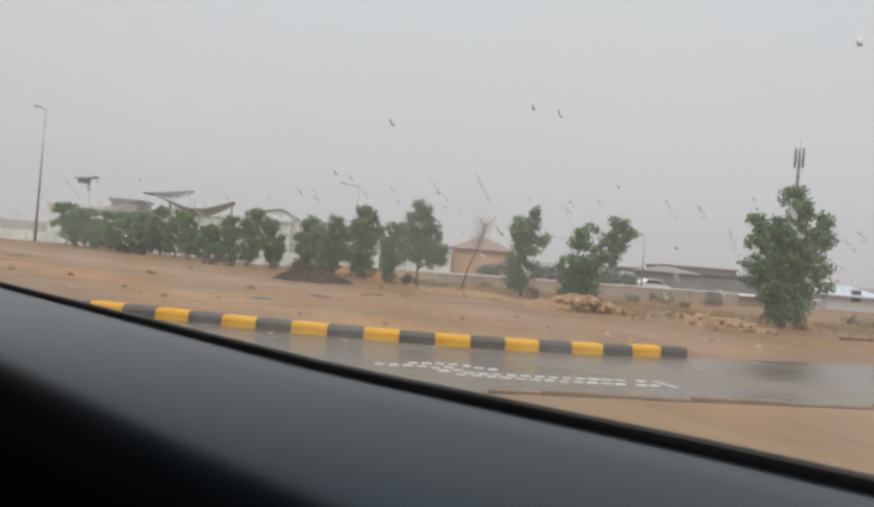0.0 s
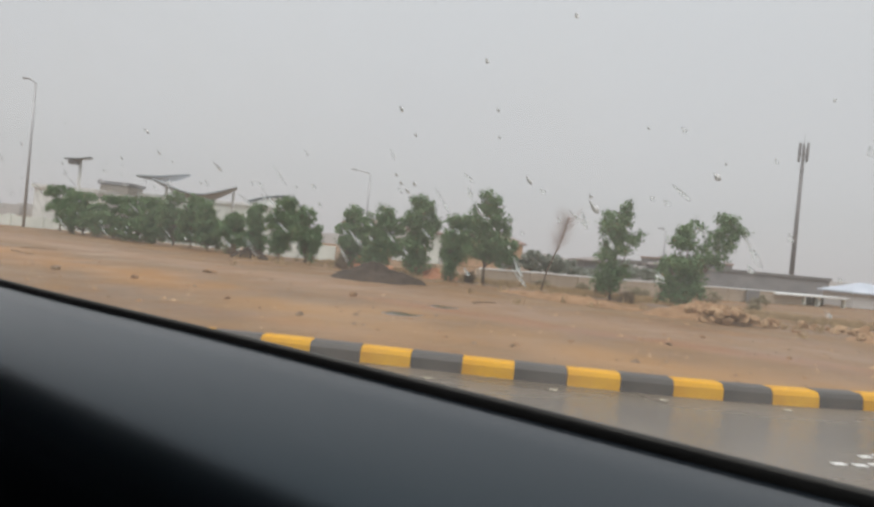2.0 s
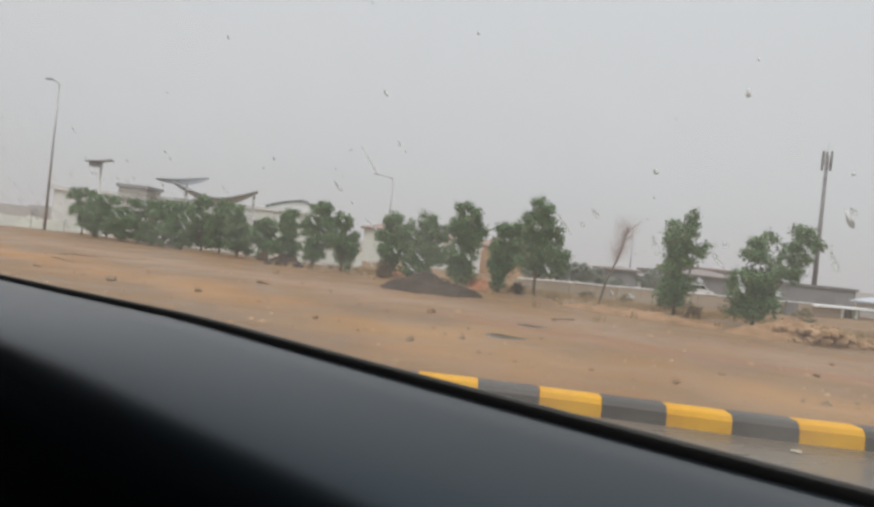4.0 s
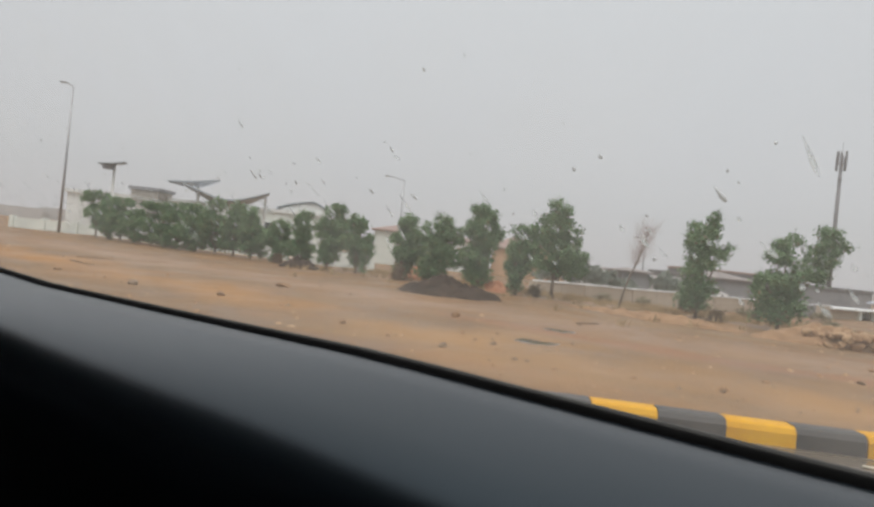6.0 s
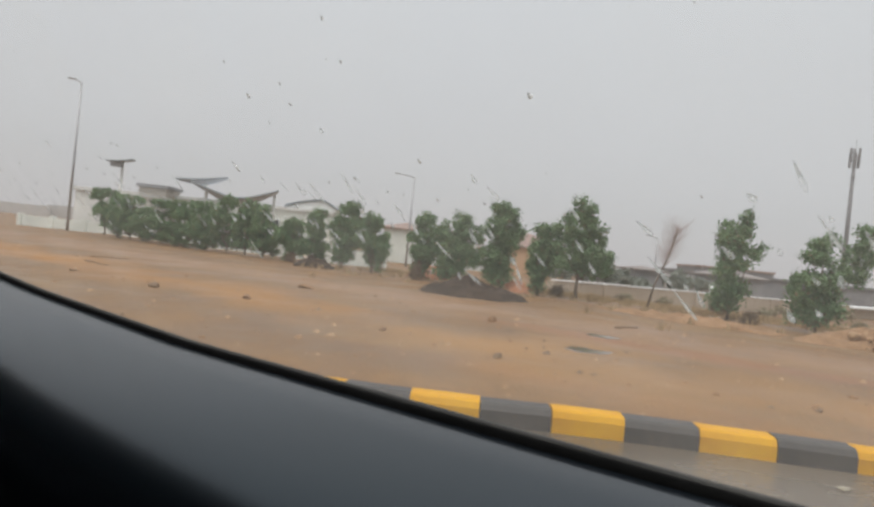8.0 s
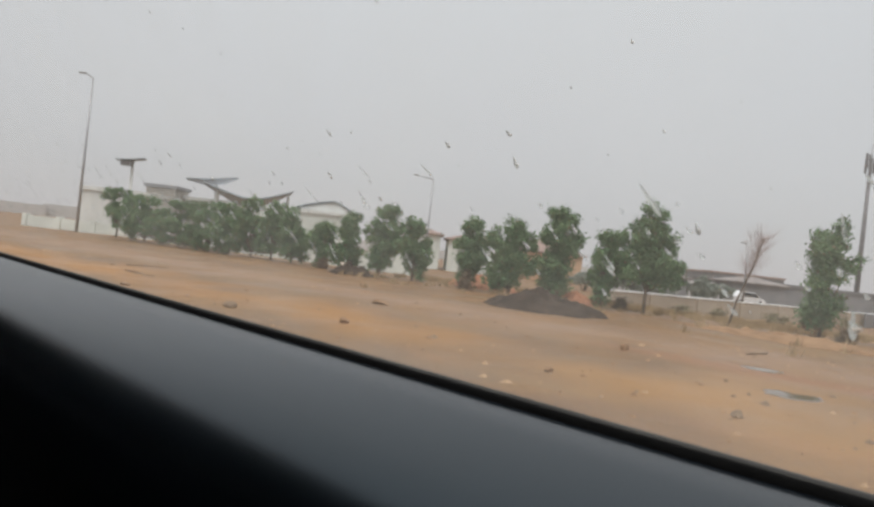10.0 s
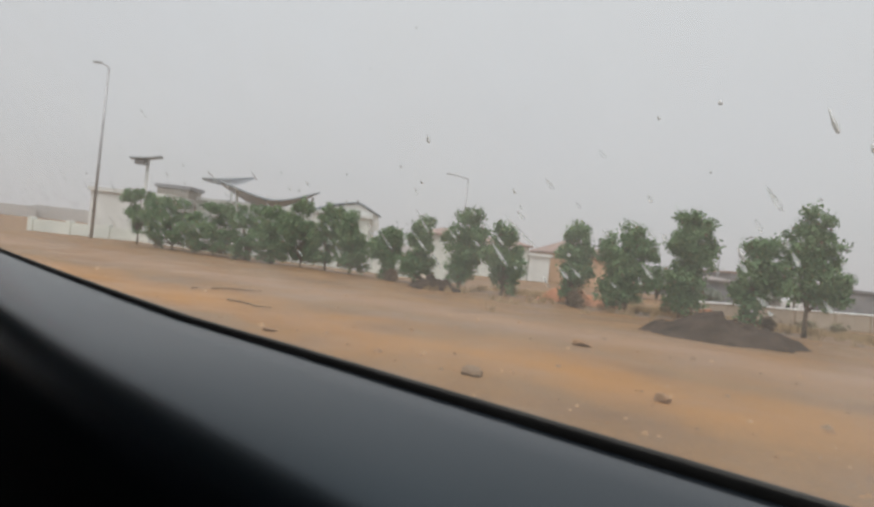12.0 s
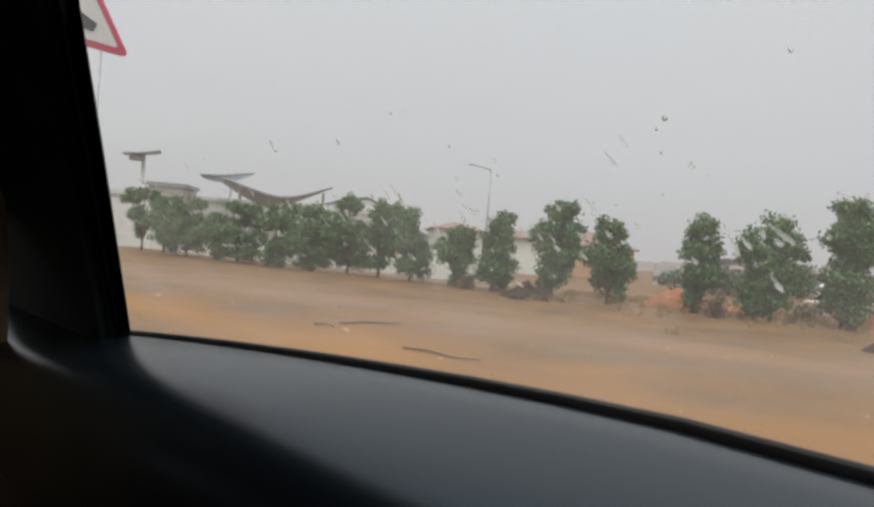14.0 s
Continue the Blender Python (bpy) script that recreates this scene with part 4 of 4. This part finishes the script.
house("white_annex", 0.6, 65, 2.0, 3, 1.95, WHITE_WALL, WHITE_WALL, "low white outbuilding with a flat roof", roof_kind="flat", windows=0)
house("grey_house", 13.6, 57, 2.5, 4, 1.35, GREY_WALL, BROWN_GREY, "small grey house far behind the low wall", windows=0, pitch=0.45)


def far_wall():
    """A haze-coloured wall added to hide the far ground behind the low one."""
    t = thing("horizon_screen_wall", (0, 0, 0), "added haze-toned wall hiding the far ground behind the trees", "wall", kind="structure")
    a, b = Vector((9.2, 62.0, 0)), Vector((24.0, 66.0, 0))
    turn = math.degrees(math.atan2(b.y - a.y, b.x - a.x))
    for k in range(5):
        p, q = a.lerp(b, k / 5), a.lerp(b, (k + 1) / 5)
        c, ln = (p + q) / 2, (q - p).length
        part("wall_panel", box(ln - 0.03, 0.2, 1.92 + 0.05 * ((k * 5) % 3), (c.x, c.y, -0.6), 0.01, turn), HAZE_WALL, t)
        part("pier", box(0.4, 0.4, 2.1, (p.x, p.y, -0.6), 0.015, turn), HAZE_WALL, t)


far_wall()


def distance():
    """Far low blocks added along the horizon, rain haze put into their colour."""
    rng = random.Random(17)
    bm = bmesh.new()
    a = -62.0
    while a < 64:
        w = rng.uniform(1.2, 4.0)
        h = rng.choice((1.0, 1.3, 1.6, 1.9)) + rng.uniform(-.2, .3)
        r = 190 + rng.uniform(-12, 12)
        b = box(w * r / 57.3 + 0.6, 6, h + 3.0, (r * math.sin(radians(a + w / 2)) - 5, r * math.cos(radians(a + w / 2)), -2.0), 0, -(a + w / 2))
        tmp = bpy.data.meshes.new("tmp")
        b.to_mesh(tmp)
        b.free()
        bm.from_mesh(tmp)
        bpy.data.meshes.remove(tmp)
        a += w
    tagged(mesh_ob("backdrop", bm, HAZE_WALL), "added haze-toned low blocks hiding far ground along the rainy horizon", "backdrop", kind="structure")


distance()


def canopy(name, pts, depth, thick, mat, label, posts, taper=0.0, fall=0.2):
    """A bent roof sheet with a dark rim: pts is its near edge (x, y, z), depth its reach to the back."""
    t = thing(name, (0, 0, 0), label, "canopy")
    line = smooth_line(pts, 0.4)
    bm = bmesh.new()
    rows, last = [], len(line) - 1
    for k, (x, y, z) in enumerate(line):
        belly = math.sin(math.pi * (0.03 + 0.94 * k / last))
        back = depth * (1 - taper + taper * belly)
        rows.append([bm.verts.new(c) for c in ((x, y, z), (x, y, z + 0.07), (x - 0.3 * back, y + back, z - fall * belly + 0.07), (x - 0.3 * back, y + back, z - fall * belly))])
    for a, b in zip(rows, rows[1:]):
        for i in range(4):
            bm.faces.new((a[i], a[(i + 1) % 4], b[(i + 1) % 4], b[i]))
    bm.faces.new(rows[0])
    bm.faces.new(rows[-1][::-1])
    bmesh.ops.recalc_face_normals(bm, faces=bm.faces[:])
    part("roof", bm, mat, t)
    part("rim", tube([(x, y - 0.03, z + 0.04) for x, y, z in line], [thick * (1 - 0.5 * taper * abs(2 * k / last - 1) ** 3) for k in range(last + 1)], 8), RIM_GREY, t, "dark grey metal rim", smooth=True)
    for x, y, z in posts:
        part("post", tube([(x, y, -0.62), (x, y, z)], [0.13, 0.11], 10), WHITE_WALL, t, smooth=True)
    return t


canopy("shade_canopy", [(-26.4, 53.6, 4.85), (-25.2, 53.3, 4.5), (-23.8, 52.9, 4.08), (-22.5, 52.6, 3.82), (-21.4, 52.6, 3.88), (-20.0, 52.8, 4.32), (-18.69, 53.1, 4.87)], 6.5, 0.10, CANOPY_GREY, "grey butterfly-shaped shade canopy on white posts", [(-25.4, 54.5, 4.6), (-22.3, 54, 3.6), (-19.6, 54.6, 4.5)], 0.65, 0.35)
canopy("shade_canopy", [(-28.4, 55.2, 5.1), (-27.55, 57.3, 5.36), (-26.65, 59.4, 5.78), (-25.87, 61.4, 6.2)], 4.0, 0.09, CANOPY_GREY, "grey curved shade canopy rising behind another", [(-27.2, 59, 5.2)], 0.8)
flat_one = canopy("flat_canopy", [(-31.0, 48.9, 5.42), (-29.6, 48.3, 5.45), (-28.4, 47.8, 5.58)], 1.0, 0.06, METAL_GREY, "flat grey canopy on a single white post", [(-29.9, 49.2, 5.5)], 0.0, 0.0)
part("sign_box", box(0.7, 0.5, 0.35, (-30.2, 48.9, 5.05), 0.02), METAL_GREY, flat_one)
canopy("shed_roof", [(-20.2, 61, 4.1), (-18.6, 61, 4.6), (-16.9, 61, 4.92), (-16.5, 61, 4.9), (-15.4, 61, 4.35), (-14.3, 61, 3.7)], 5.0, 0.08, CANOPY_GREY, "curved grey metal shed roof on white walls", [(-20.0, 61.6, 4.2), (-15.2, 61.6, 4.3)])
gable = smooth_line([(-19.9, 4.05), (-18.6, 4.5), (-16.9, 4.82), (-16.5, 4.8), (-15.4, 4.25), (-14.6, 3.8)], 0.3)
gable_wall = mesh_ob("gable_wall", prism([(-14.6, 2.6), (-19.9, 2.6)] + [(float(x), float(z)) for x, z in gable], 0.2), WHITE_WALL)
gable_wall.matrix_basis = pose(0, 61.15, 0)
tagged(gable_wall, "white gable wall under a curved shed roof", "wall", kind="structure")
house("filling_station", -24.5, 64, 18, 7, 3.6, PALE_WALL, WHITE_WALL, "low white station building with a flat roof", roof_kind="flat", windows=5)
house("white_building", -32.2, 54.5, 5.0, 6, 3.1, WHITE_WALL, WHITE_WALL, "white flat-roofed building beside the canopies", roof_kind="flat", windows=0)


def street_lamp(x, y, h, arm, label):
    t = thing("street_lamp", (x, y, -0.6), label, "street lamp", "street lamps")
    part("pole", tube([(0, 0, 0), (0, 0, h * 0.5), (0, 0, h)], [0.10, 0.075, 0.055], 10), STEEL, t, smooth=True)
    part("arm", tube([(0, 0, h - 0.03), (-arm * 0.5, 0, h + 0.12), (-arm, 0, h + 0.2)], [0.04, 0.035, 0.03], 8), STEEL, t, smooth=True)
    part("lamp_head", box(0.5, 0.2, 0.1, (-arm - 0.15, 0, h + 0.17), 0.03), STEEL, t)


street_lamp(-7.74, 54.15, 7.85, 1.3, "tall thin grey street lamp with one arm")
street_lamp(-29.8, 43.0, 10.4, 0.5, "tall thin grey lamp pole beside the white building")
street_lamp(19.2, 54.0, 5.3, 0.3, "thin grey lamp pole behind the low wall")
street_lamp(16.0, 60.0, 5.2, 0.8, "slim grey street lamp among far trees")


def mast(x, y, h):
    t = thing("phone_mast", (x, y, -0.6), "tall grey phone mast with antenna panels at its top", "mast")
    part("pole", tube([(0, 0, 0), (0, 0, h * 0.5), (0, 0, h)], [0.33, 0.26, 0.18], 14), MAST_GREY, t, smooth=True)
    part("base_box", box(2.0, 2.0, 2.6, (-1.6, 0, 0), 0.04), GREY_WALL, t)
    part("collar", tube([(0, 0, h - 3.1), (0, 0, h - 2.9)], [0.27, 0.27], 14), MAST_GREY, t)
    for k in range(6):
        a = k * math.pi / 3
        part("antenna", box(0.30, 0.2, 1.9, (0.55 * math.cos(a), 0.55 * math.sin(a), h - 1.7 + 0.7 * (k % 2)), 0.03, math.degrees(a) + 90), GREY_WALL, t)
        part("bracket", tube([(0, 0, h - 0.8), (0.53 * math.cos(a), 0.53 * math.sin(a), h - 0.6)], [0.05, 0.05], 6), STEEL, t)
    part("spike", tube([(0, 0, h), (0, 0, h + 2.2)], [0.06, 0.03], 6), STEEL, t)


mast(49.2, 80.6, 20.2)


# ---- warning sign ----
def warning_sign(x, y, z, turn):
    t = thing("warning_sign", (x, y, ground_height(x, y) - 0.02), "triangular road sign with red rim on a steel post", "road sign", rz=turn)
    part("post", tube([(0.0, 0.045, 0), (0.0, 0.045, z + 0.2)], [0.03, 0.03], 10), STEEL, t, smooth=True)

    def tri(r, round_to, y0, depth):
        out = []
        for k in range(3):
            c = radians(90 + 120 * k)
            px, pz = (r - 2 * round_to) * math.cos(c), (r - 2 * round_to) * math.sin(c)
            for s in range(-3, 4):
                q = c + radians(20 * s)
                out.append((px + round_to * math.cos(q), z + pz + round_to * math.sin(q)))
        bm = prism(out, depth)
        bm.transform(Matrix.Translation((0, y0, 0)))
        return bm

    part("plate", tri(0.435, 0.022, 0, 0.012), SIGN_RED, t)
    part("face", tri(0.365, 0.012, -0.005, 0.004), SIGN_WHITE, t)
    car_shape = [(-0.20, -0.12), (-0.10, -0.10), (0.06, -0.125), (0.19, -0.135), (0.205, -0.09), (0.14, -0.06), (0.07, -0.03), (0.02, 0.015), (-0.10, 0.03), (-0.20, -0.03)]
    bm = prism([(px, z + pz) for px, pz in car_shape], 0.003)
    bm.transform(Matrix.Translation((0, -0.009, 0)))
    part("pictogram", bm, SIGN_BLACK, t)



warning_sign(-16.63, 15.55, 2.285, 43)

# ---- kerb blocks ----
kerb = thing("kerb", (0, 0, 0), "kerb of yellow and black painted concrete blocks", "kerb", kind="structure")


def kerb_block_mesh(name, mat):
    bm = bmesh.new()
    outline = [(-0.10, -0.05), (-0.095, 0.105), (-0.072, 0.145), (-0.045, 0.157), (0.085, 0.157), (0.10, 0.145), (0.10, -0.05)]
    ends = [[bm.verts.new((x, y, z)) for y, z in outline] for x in (-0.249, 0.249)]
    bm.faces.new(ends[0])
    bm.faces.new(ends[1][::-1])
    for i in range(len(outline)):
        j = (i + 1) % len(outline)
        bm.faces.new((ends[0][j], ends[0][i], ends[1][i], ends[1][j]))
    bmesh.ops.recalc_face_normals(bm, faces=bm.faces[:])
    me = bpy.data.meshes.new(name)
    bm.to_mesh(me)
    bm.free()
    me.materials.append(mat)
    return me


YELLOW_BLOCK, BLACK_BLOCK = kerb_block_mesh("kerb_block_yellow", YELLOW), kerb_block_mesh("kerb_block_black", BLACK_PAINT)
fine_kerb = smooth_line(KERB, 0.01)
random.seed(3)
at = 0.0
for k in range(50):
    long = 0.493 if k < 10 else 0.513
    (x0, y0), (x1, y1) = fine_kerb[round(at * 100)], fine_kerb[round((at + long) * 100)]
    at += long
    ob = new("kerb_block", YELLOW_BLOCK if k % 2 else BLACK_BLOCK)
    ob.parent = kerb
    turn = math.atan2(y0 - y1, x0 - x1)
    ob.matrix_basis = pose((x0 + x1) / 2 - 0.1 * math.sin(turn), (y0 + y1) / 2 + 0.1 * math.cos(turn), random.uniform(-0.006, 0.006), random.uniform(-1, 1), 0, math.degrees(turn) + random.uniform(-0.8, 0.8)) @ Matrix.Diagonal((long / 0.503, 1, 1, 1))

# ---- white paint on the road ----
marking = thing("road_marking", (0, 0, 0), "worn dashed white paint marking on the asphalt", "road marking", kind="structure")
dash = box(0.112, 0.062, 0.004, (0, 0, 0), 0.0015)
dash_me = bpy.data.meshes.new("dash")
dash.to_mesh(dash_me)
dash.free()
dash_me.materials.append(WHITE_PAINT)
worn = random.Random(4)
for line in ([(-0.53, 6.33), (-0.34, 6.34), (-0.19, 6.38), (-0.04, 6.39), (0.1, 6.35), (0.18, 6.22)], [(-0.17, 6.54), (0.04, 6.6), (0.25, 6.66), (0.41, 6.65), (0.57, 6.56), (0.7, 6.54), (0.84, 6.5)],
             [(0.23, 6.45), (0.36, 6.29), (0.47, 6.22)], [(0.36, 6.10), (0.84, 6.12), (1.31, 6.17), (1.90, 6.25), (2.18, 6.29)], [(2.34, 6.33), (2.50, 6.36)],
             [(0.60, 6.235), (0.93, 6.28), (1.38, 6.36), (1.96, 6.466), (2.25, 6.52)], [(2.42, 6.566), (2.57, 6.60)]):
    for x, y in smooth_line(line, 0.158):
        ob = new("dash", dash_me)
        ob.parent = marking
        ob.matrix_basis = pose(x, y, 0.001, 0, 0, 9 + worn.uniform(-5, 5)) @ Matrix.Diagonal((worn.uniform(0.85, 1.1), worn.uniform(0.7, 1.1), 1, 1))

stroke = box(0.34, 0.04, 0.004, (0, 0, 0), 0.001)
stroke_me = bpy.data.meshes.new("end_stroke")
stroke.to_mesh(stroke_me)
stroke.free()
stroke_me.materials.append(WHITE_PAINT)
ob = new("end_stroke", stroke_me)
ob.parent = marking
ob.matrix_basis = pose(2.66, 6.46, 0.003, 0, 0, -66)

scraps = random.Random(9)
STRAW_PAPER = material("wet_paper", (0.40, 0.35, 0.26), (0.52, 0.47, 0.37), 12, 0.7, 0.2)
for x, y in ((-2.14, 7.8), (-1.12, 7.73), (0.07, 7.76), (-3.3, 7.86), (1.25, 7.86)):
    bm = box(0.07, 0.045, 0.008)
    for v in bm.verts:
        v.co += Vector((scraps.uniform(-.012, .012), scraps.uniform(-.012, .012), scraps.uniform(0, .012)))
    ob = mesh_ob("paper_scrap", bm, STRAW_PAPER)
    ob.matrix_basis = pose(x, y, 0.002, 0, 0, scraps.uniform(-40, 40))
    tagged(ob, "small dirty pale scrap of litter beside the kerb", "litter", "litter on the road")

# ---- the car from which one looks out, stretched along the camera path ----
CAMERA_PATH = [(2.85, -2.05), (1.42, -1.02), (0, 0), (-0.963, 0.69), (-1.916, 1.375), (-2.807, 1.987), (-3.562, 2.527), (-4.125, 2.925), (-4.578, 3.225), (-5.36, 3.79), (-6.12, 4.39), (-7.381, 5.36),
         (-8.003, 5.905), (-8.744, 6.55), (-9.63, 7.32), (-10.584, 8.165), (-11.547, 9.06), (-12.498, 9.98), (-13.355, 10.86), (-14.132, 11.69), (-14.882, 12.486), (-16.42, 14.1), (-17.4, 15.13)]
drive = smooth_line(CAMERA_PATH, 0.12)
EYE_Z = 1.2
car = thing("car", (0, 0, 0), "dark car interior stretched along the camera path, black ledge, wet window", "car")
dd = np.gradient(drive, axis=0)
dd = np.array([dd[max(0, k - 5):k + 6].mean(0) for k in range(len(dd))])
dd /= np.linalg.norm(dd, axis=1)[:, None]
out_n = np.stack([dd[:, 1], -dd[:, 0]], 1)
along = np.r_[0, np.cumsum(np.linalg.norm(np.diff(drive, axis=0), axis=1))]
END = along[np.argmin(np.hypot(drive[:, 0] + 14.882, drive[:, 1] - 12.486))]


def place(s, a, dz):
    """A place in the car: s metres ahead of the last seat, a to its right, dz above the eye."""
    u = s + END
    x, y = np.interp(u, along, drive[:, 0]), np.interp(u, along, drive[:, 1])
    n = np.array((np.interp(u, along, out_n[:, 0]), np.interp(u, along, out_n[:, 1])))
    return Vector((x + a * n[0], y + a * n[1], EYE_Z + dz))


def view_dip(s):
    """Window line's drop, fitted to the view, s metres ahead of the last seat."""
    # these offsets match the ledge line's height in view; nothing is worn
    worn = np.interp(s, (-19.5, -19.0, -12.4, -11.9, -11.3, -10.7, -10.1, -9.6, -9.2, -8.4, -6.4, -4.9, -4.1, -3.7, -1.9, -0.9, -0.3, 0.1),
                     (0.0, 0.014, 0.010, 0.026, 0.041, 0.034, 0.014, 0.005, 0.007, 0.011, 0.017, 0.020, 0.030, 0.038, 0.031, 0.020, 0.006, 0.0))
    return float(worn) + min(0.12, 0.082 * max(0.0, s - 0.12) ** 1.35)


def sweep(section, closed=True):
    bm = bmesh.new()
    # the window line is lowered piece by piece to match the camera's view
    rows = [[bm.verts.new((*(drive[k] + out_n[k] * a), EYE_Z + dz - (view_dip(along[k] - END) if -0.7 < dz < 0 else 0))) for a, dz in section] for k in range(len(drive))]
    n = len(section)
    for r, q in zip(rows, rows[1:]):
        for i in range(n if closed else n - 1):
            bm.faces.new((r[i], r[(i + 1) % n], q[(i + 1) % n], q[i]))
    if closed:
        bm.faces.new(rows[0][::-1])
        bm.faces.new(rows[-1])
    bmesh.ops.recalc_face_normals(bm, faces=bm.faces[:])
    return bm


# every section runs the camera's whole path, fitted to stay put in view
part("door_ledge", sweep([(0.541, -0.146), (0.51, -0.141), (0.46, -0.144), (0.41, -0.153), (0.37, -0.162), (0.34, -0.173), (0.315, -0.188), (0.295, -0.208), (0.28, -0.24), (0.272, -0.30), (0.27, -0.5), (0.265, -0.86), (0.541, -0.86)]), DOOR_BLACK, car, "black plastic door ledge swept along the camera path, dull sheen", smooth=True)
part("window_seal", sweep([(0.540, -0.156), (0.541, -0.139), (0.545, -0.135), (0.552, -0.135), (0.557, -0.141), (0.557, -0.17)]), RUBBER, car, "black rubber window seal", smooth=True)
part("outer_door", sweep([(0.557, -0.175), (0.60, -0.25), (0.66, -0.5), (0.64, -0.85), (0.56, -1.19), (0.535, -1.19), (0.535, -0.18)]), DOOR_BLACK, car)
# unseen roof and floor close the cabin; the roof shades the ledge
part("unseen_roof_lining", sweep([(0.185, 0.40), (0.05, 0.43), (-0.9, 0.43), (-1.1, 0.36), (-1.12, 0.40), (-0.9, 0.49), (0.07, 0.49), (0.21, 0.44)]), LINING, car)
# unseen windowless side, added to keep light off the ledge
part("unseen_far_side", sweep([(-1.1, 0.36), (-1.0, -0.10), (-0.98, -0.15), (-0.98, -0.86), (-1.1, -0.86)]), DOOR_BLACK, car)
part("floor_pan", sweep([(-1.1, -0.87), (0.53, -0.87), (0.53, -0.92), (-1.1, -0.92)]), RUBBER, car)


def plate(corners, thick, toward):
    """A bevelled slab between four corners, thickened along toward."""
    bm = bmesh.new()
    f = [bm.verts.new(c) for c in corners]
    g = [bm.verts.new(Vector(c) + Vector(toward) * thick) for c in corners]
    bm.faces.new(f)
    bm.faces.new(g[::-1])
    for i in range(len(f)):
        j = (i + 1) % len(f)
        bm.faces.new((f[j], f[i], g[i], g[j]))
    bmesh.ops.recalc_face_normals(bm, faces=bm.faces[:])
    bmesh.ops.bevel(bm, geom=bm.edges[:], offset=thick * 0.3, segments=3, affect="EDGES")
    return bm


inward = (-out_n[-12][0], -out_n[-12][1], 0)
part("pillar", plate([place(1.325, 0.543, -0.30), place(1.09, 0.37, 0.12), place(0.765, 0.197, 0.42), place(1.8, 0.20, 0.42), place(2.1, 0.545, -0.34)], 0.05, inward), PILLAR_CLOTH, car, "dark cloth-covered window pillar")
part("pillar_seal", plate([place(1.315, 0.55, -0.30), place(1.08, 0.375, 0.12), place(0.755, 0.195, 0.42), place(0.81, 0.20, 0.42), place(1.36, 0.55, -0.30)], 0.025, inward), RUBBER, car)
# the front seat beyond the pillar
onward = (*dd[-12], 0)
part("seat_back", plate([place(1.5, x, z) for x, z in ((0.36, -0.7), (0.357, -0.2), (0.34, 0.0), (0.30, 0.22), (0.24, 0.33), (-0.1, 0.33), (-0.17, 0.2), (-0.2, -0.7))], 0.14, onward), BEIGE_TRIM, car, "beige front seat back")

# the wet window: one curved pane between seal and roof, with drops on it
pane = part("window_pane", sweep([(0.546, -0.142), (0.375, 0.13), (0.198, 0.41), (0.202, 0.412), (0.379, 0.132), (0.550, -0.140)]), GLASS, car, "wet side window glass")
pane.visible_shadow = False


def drops(count, seed, lengths, name, mat, label, low, bulge=0.2):
    rng = np.random.default_rng(seed)
    verts, faces = [], []
    n = 10
    for _ in range(count):
        k = rng.integers(3, len(drive) - 12)
        q = min(0.95, max(0.22, rng.normal(*low)))
        a, dz = 0.5515 - 0.348 * q, -0.137 + 0.548 * q
        o = np.array((*(drive[k] + out_n[k] * a + dd[k] * rng.uniform(-.06, .06)), EYE_Z + dz))
        up = np.array((*(out_n[k] * -0.536), 0.844))
        fwd = np.array((*dd[k], 0.0))
        nor = np.array((*(out_n[k] * 0.844), 0.536))
        slant = rng.normal(0.45, 0.2)
        ln = rng.choice(lengths, p=(0.40, 0.28, 0.2, 0.12)) * rng.uniform(0.7, 1.3)
        wd = min(ln, 0.0030) * rng.uniform(0.6, 1.0)
        la = up * math.cos(slant) + fwd * math.sin(slant)
        lb = np.cross(la, nor)
        i = len(verts)
        for ring, hgt in ((1.0, 0.0), (0.7, 0.5), (0.0, 0.72)):
            for m in range(n if ring else 1):
                c, s = math.cos(2 * math.pi * m / n), math.sin(2 * math.pi * m / n)
                tail = 1.0 - 0.45 * (c > 0.3)
                verts.append(tuple(o + la * c * ln * ring + lb * s * wd * ring * tail + nor * (hgt * wd * bulge + 0.0003)))
        for m in range(n):
            m2 = (m + 1) % n
            faces += [(i + m, i + m2, i + n + m2, i + n + m), (i + n + m, i + n + m2, i + 2 * n)]
        faces.append(tuple(i + m for m in range(n))[::-1])
    me = bpy.data.meshes.new(name)
    me.from_pydata(verts, [], faces)
    me.materials.append(mat)
    for p in me.polygons:
        p.use_smooth = True
    ob = new(name, me)
    ob.visible_shadow = False
    tagged(ob, label, "raindrops", kind="stuff")
    return ob


drops(560, 7, (0.0016, 0.0028, 0.0045, 0.0070), "raindrops", WATER, "long slanting raindrops on the window glass", (0.38, 0.055), 0.55)
drops(1100, 8, (0.0008, 0.0012, 0.0018, 0.0026), "fine_raindrops", WATER, "fine specks of rain on the window glass", (0.48, 0.15), 0.5)
drops(2300, 19, (0.003, 0.005, 0.008, 0.013), "water_smears", SMEAR, "pale slanting smears of water on the glass", (0.30, 0.05))
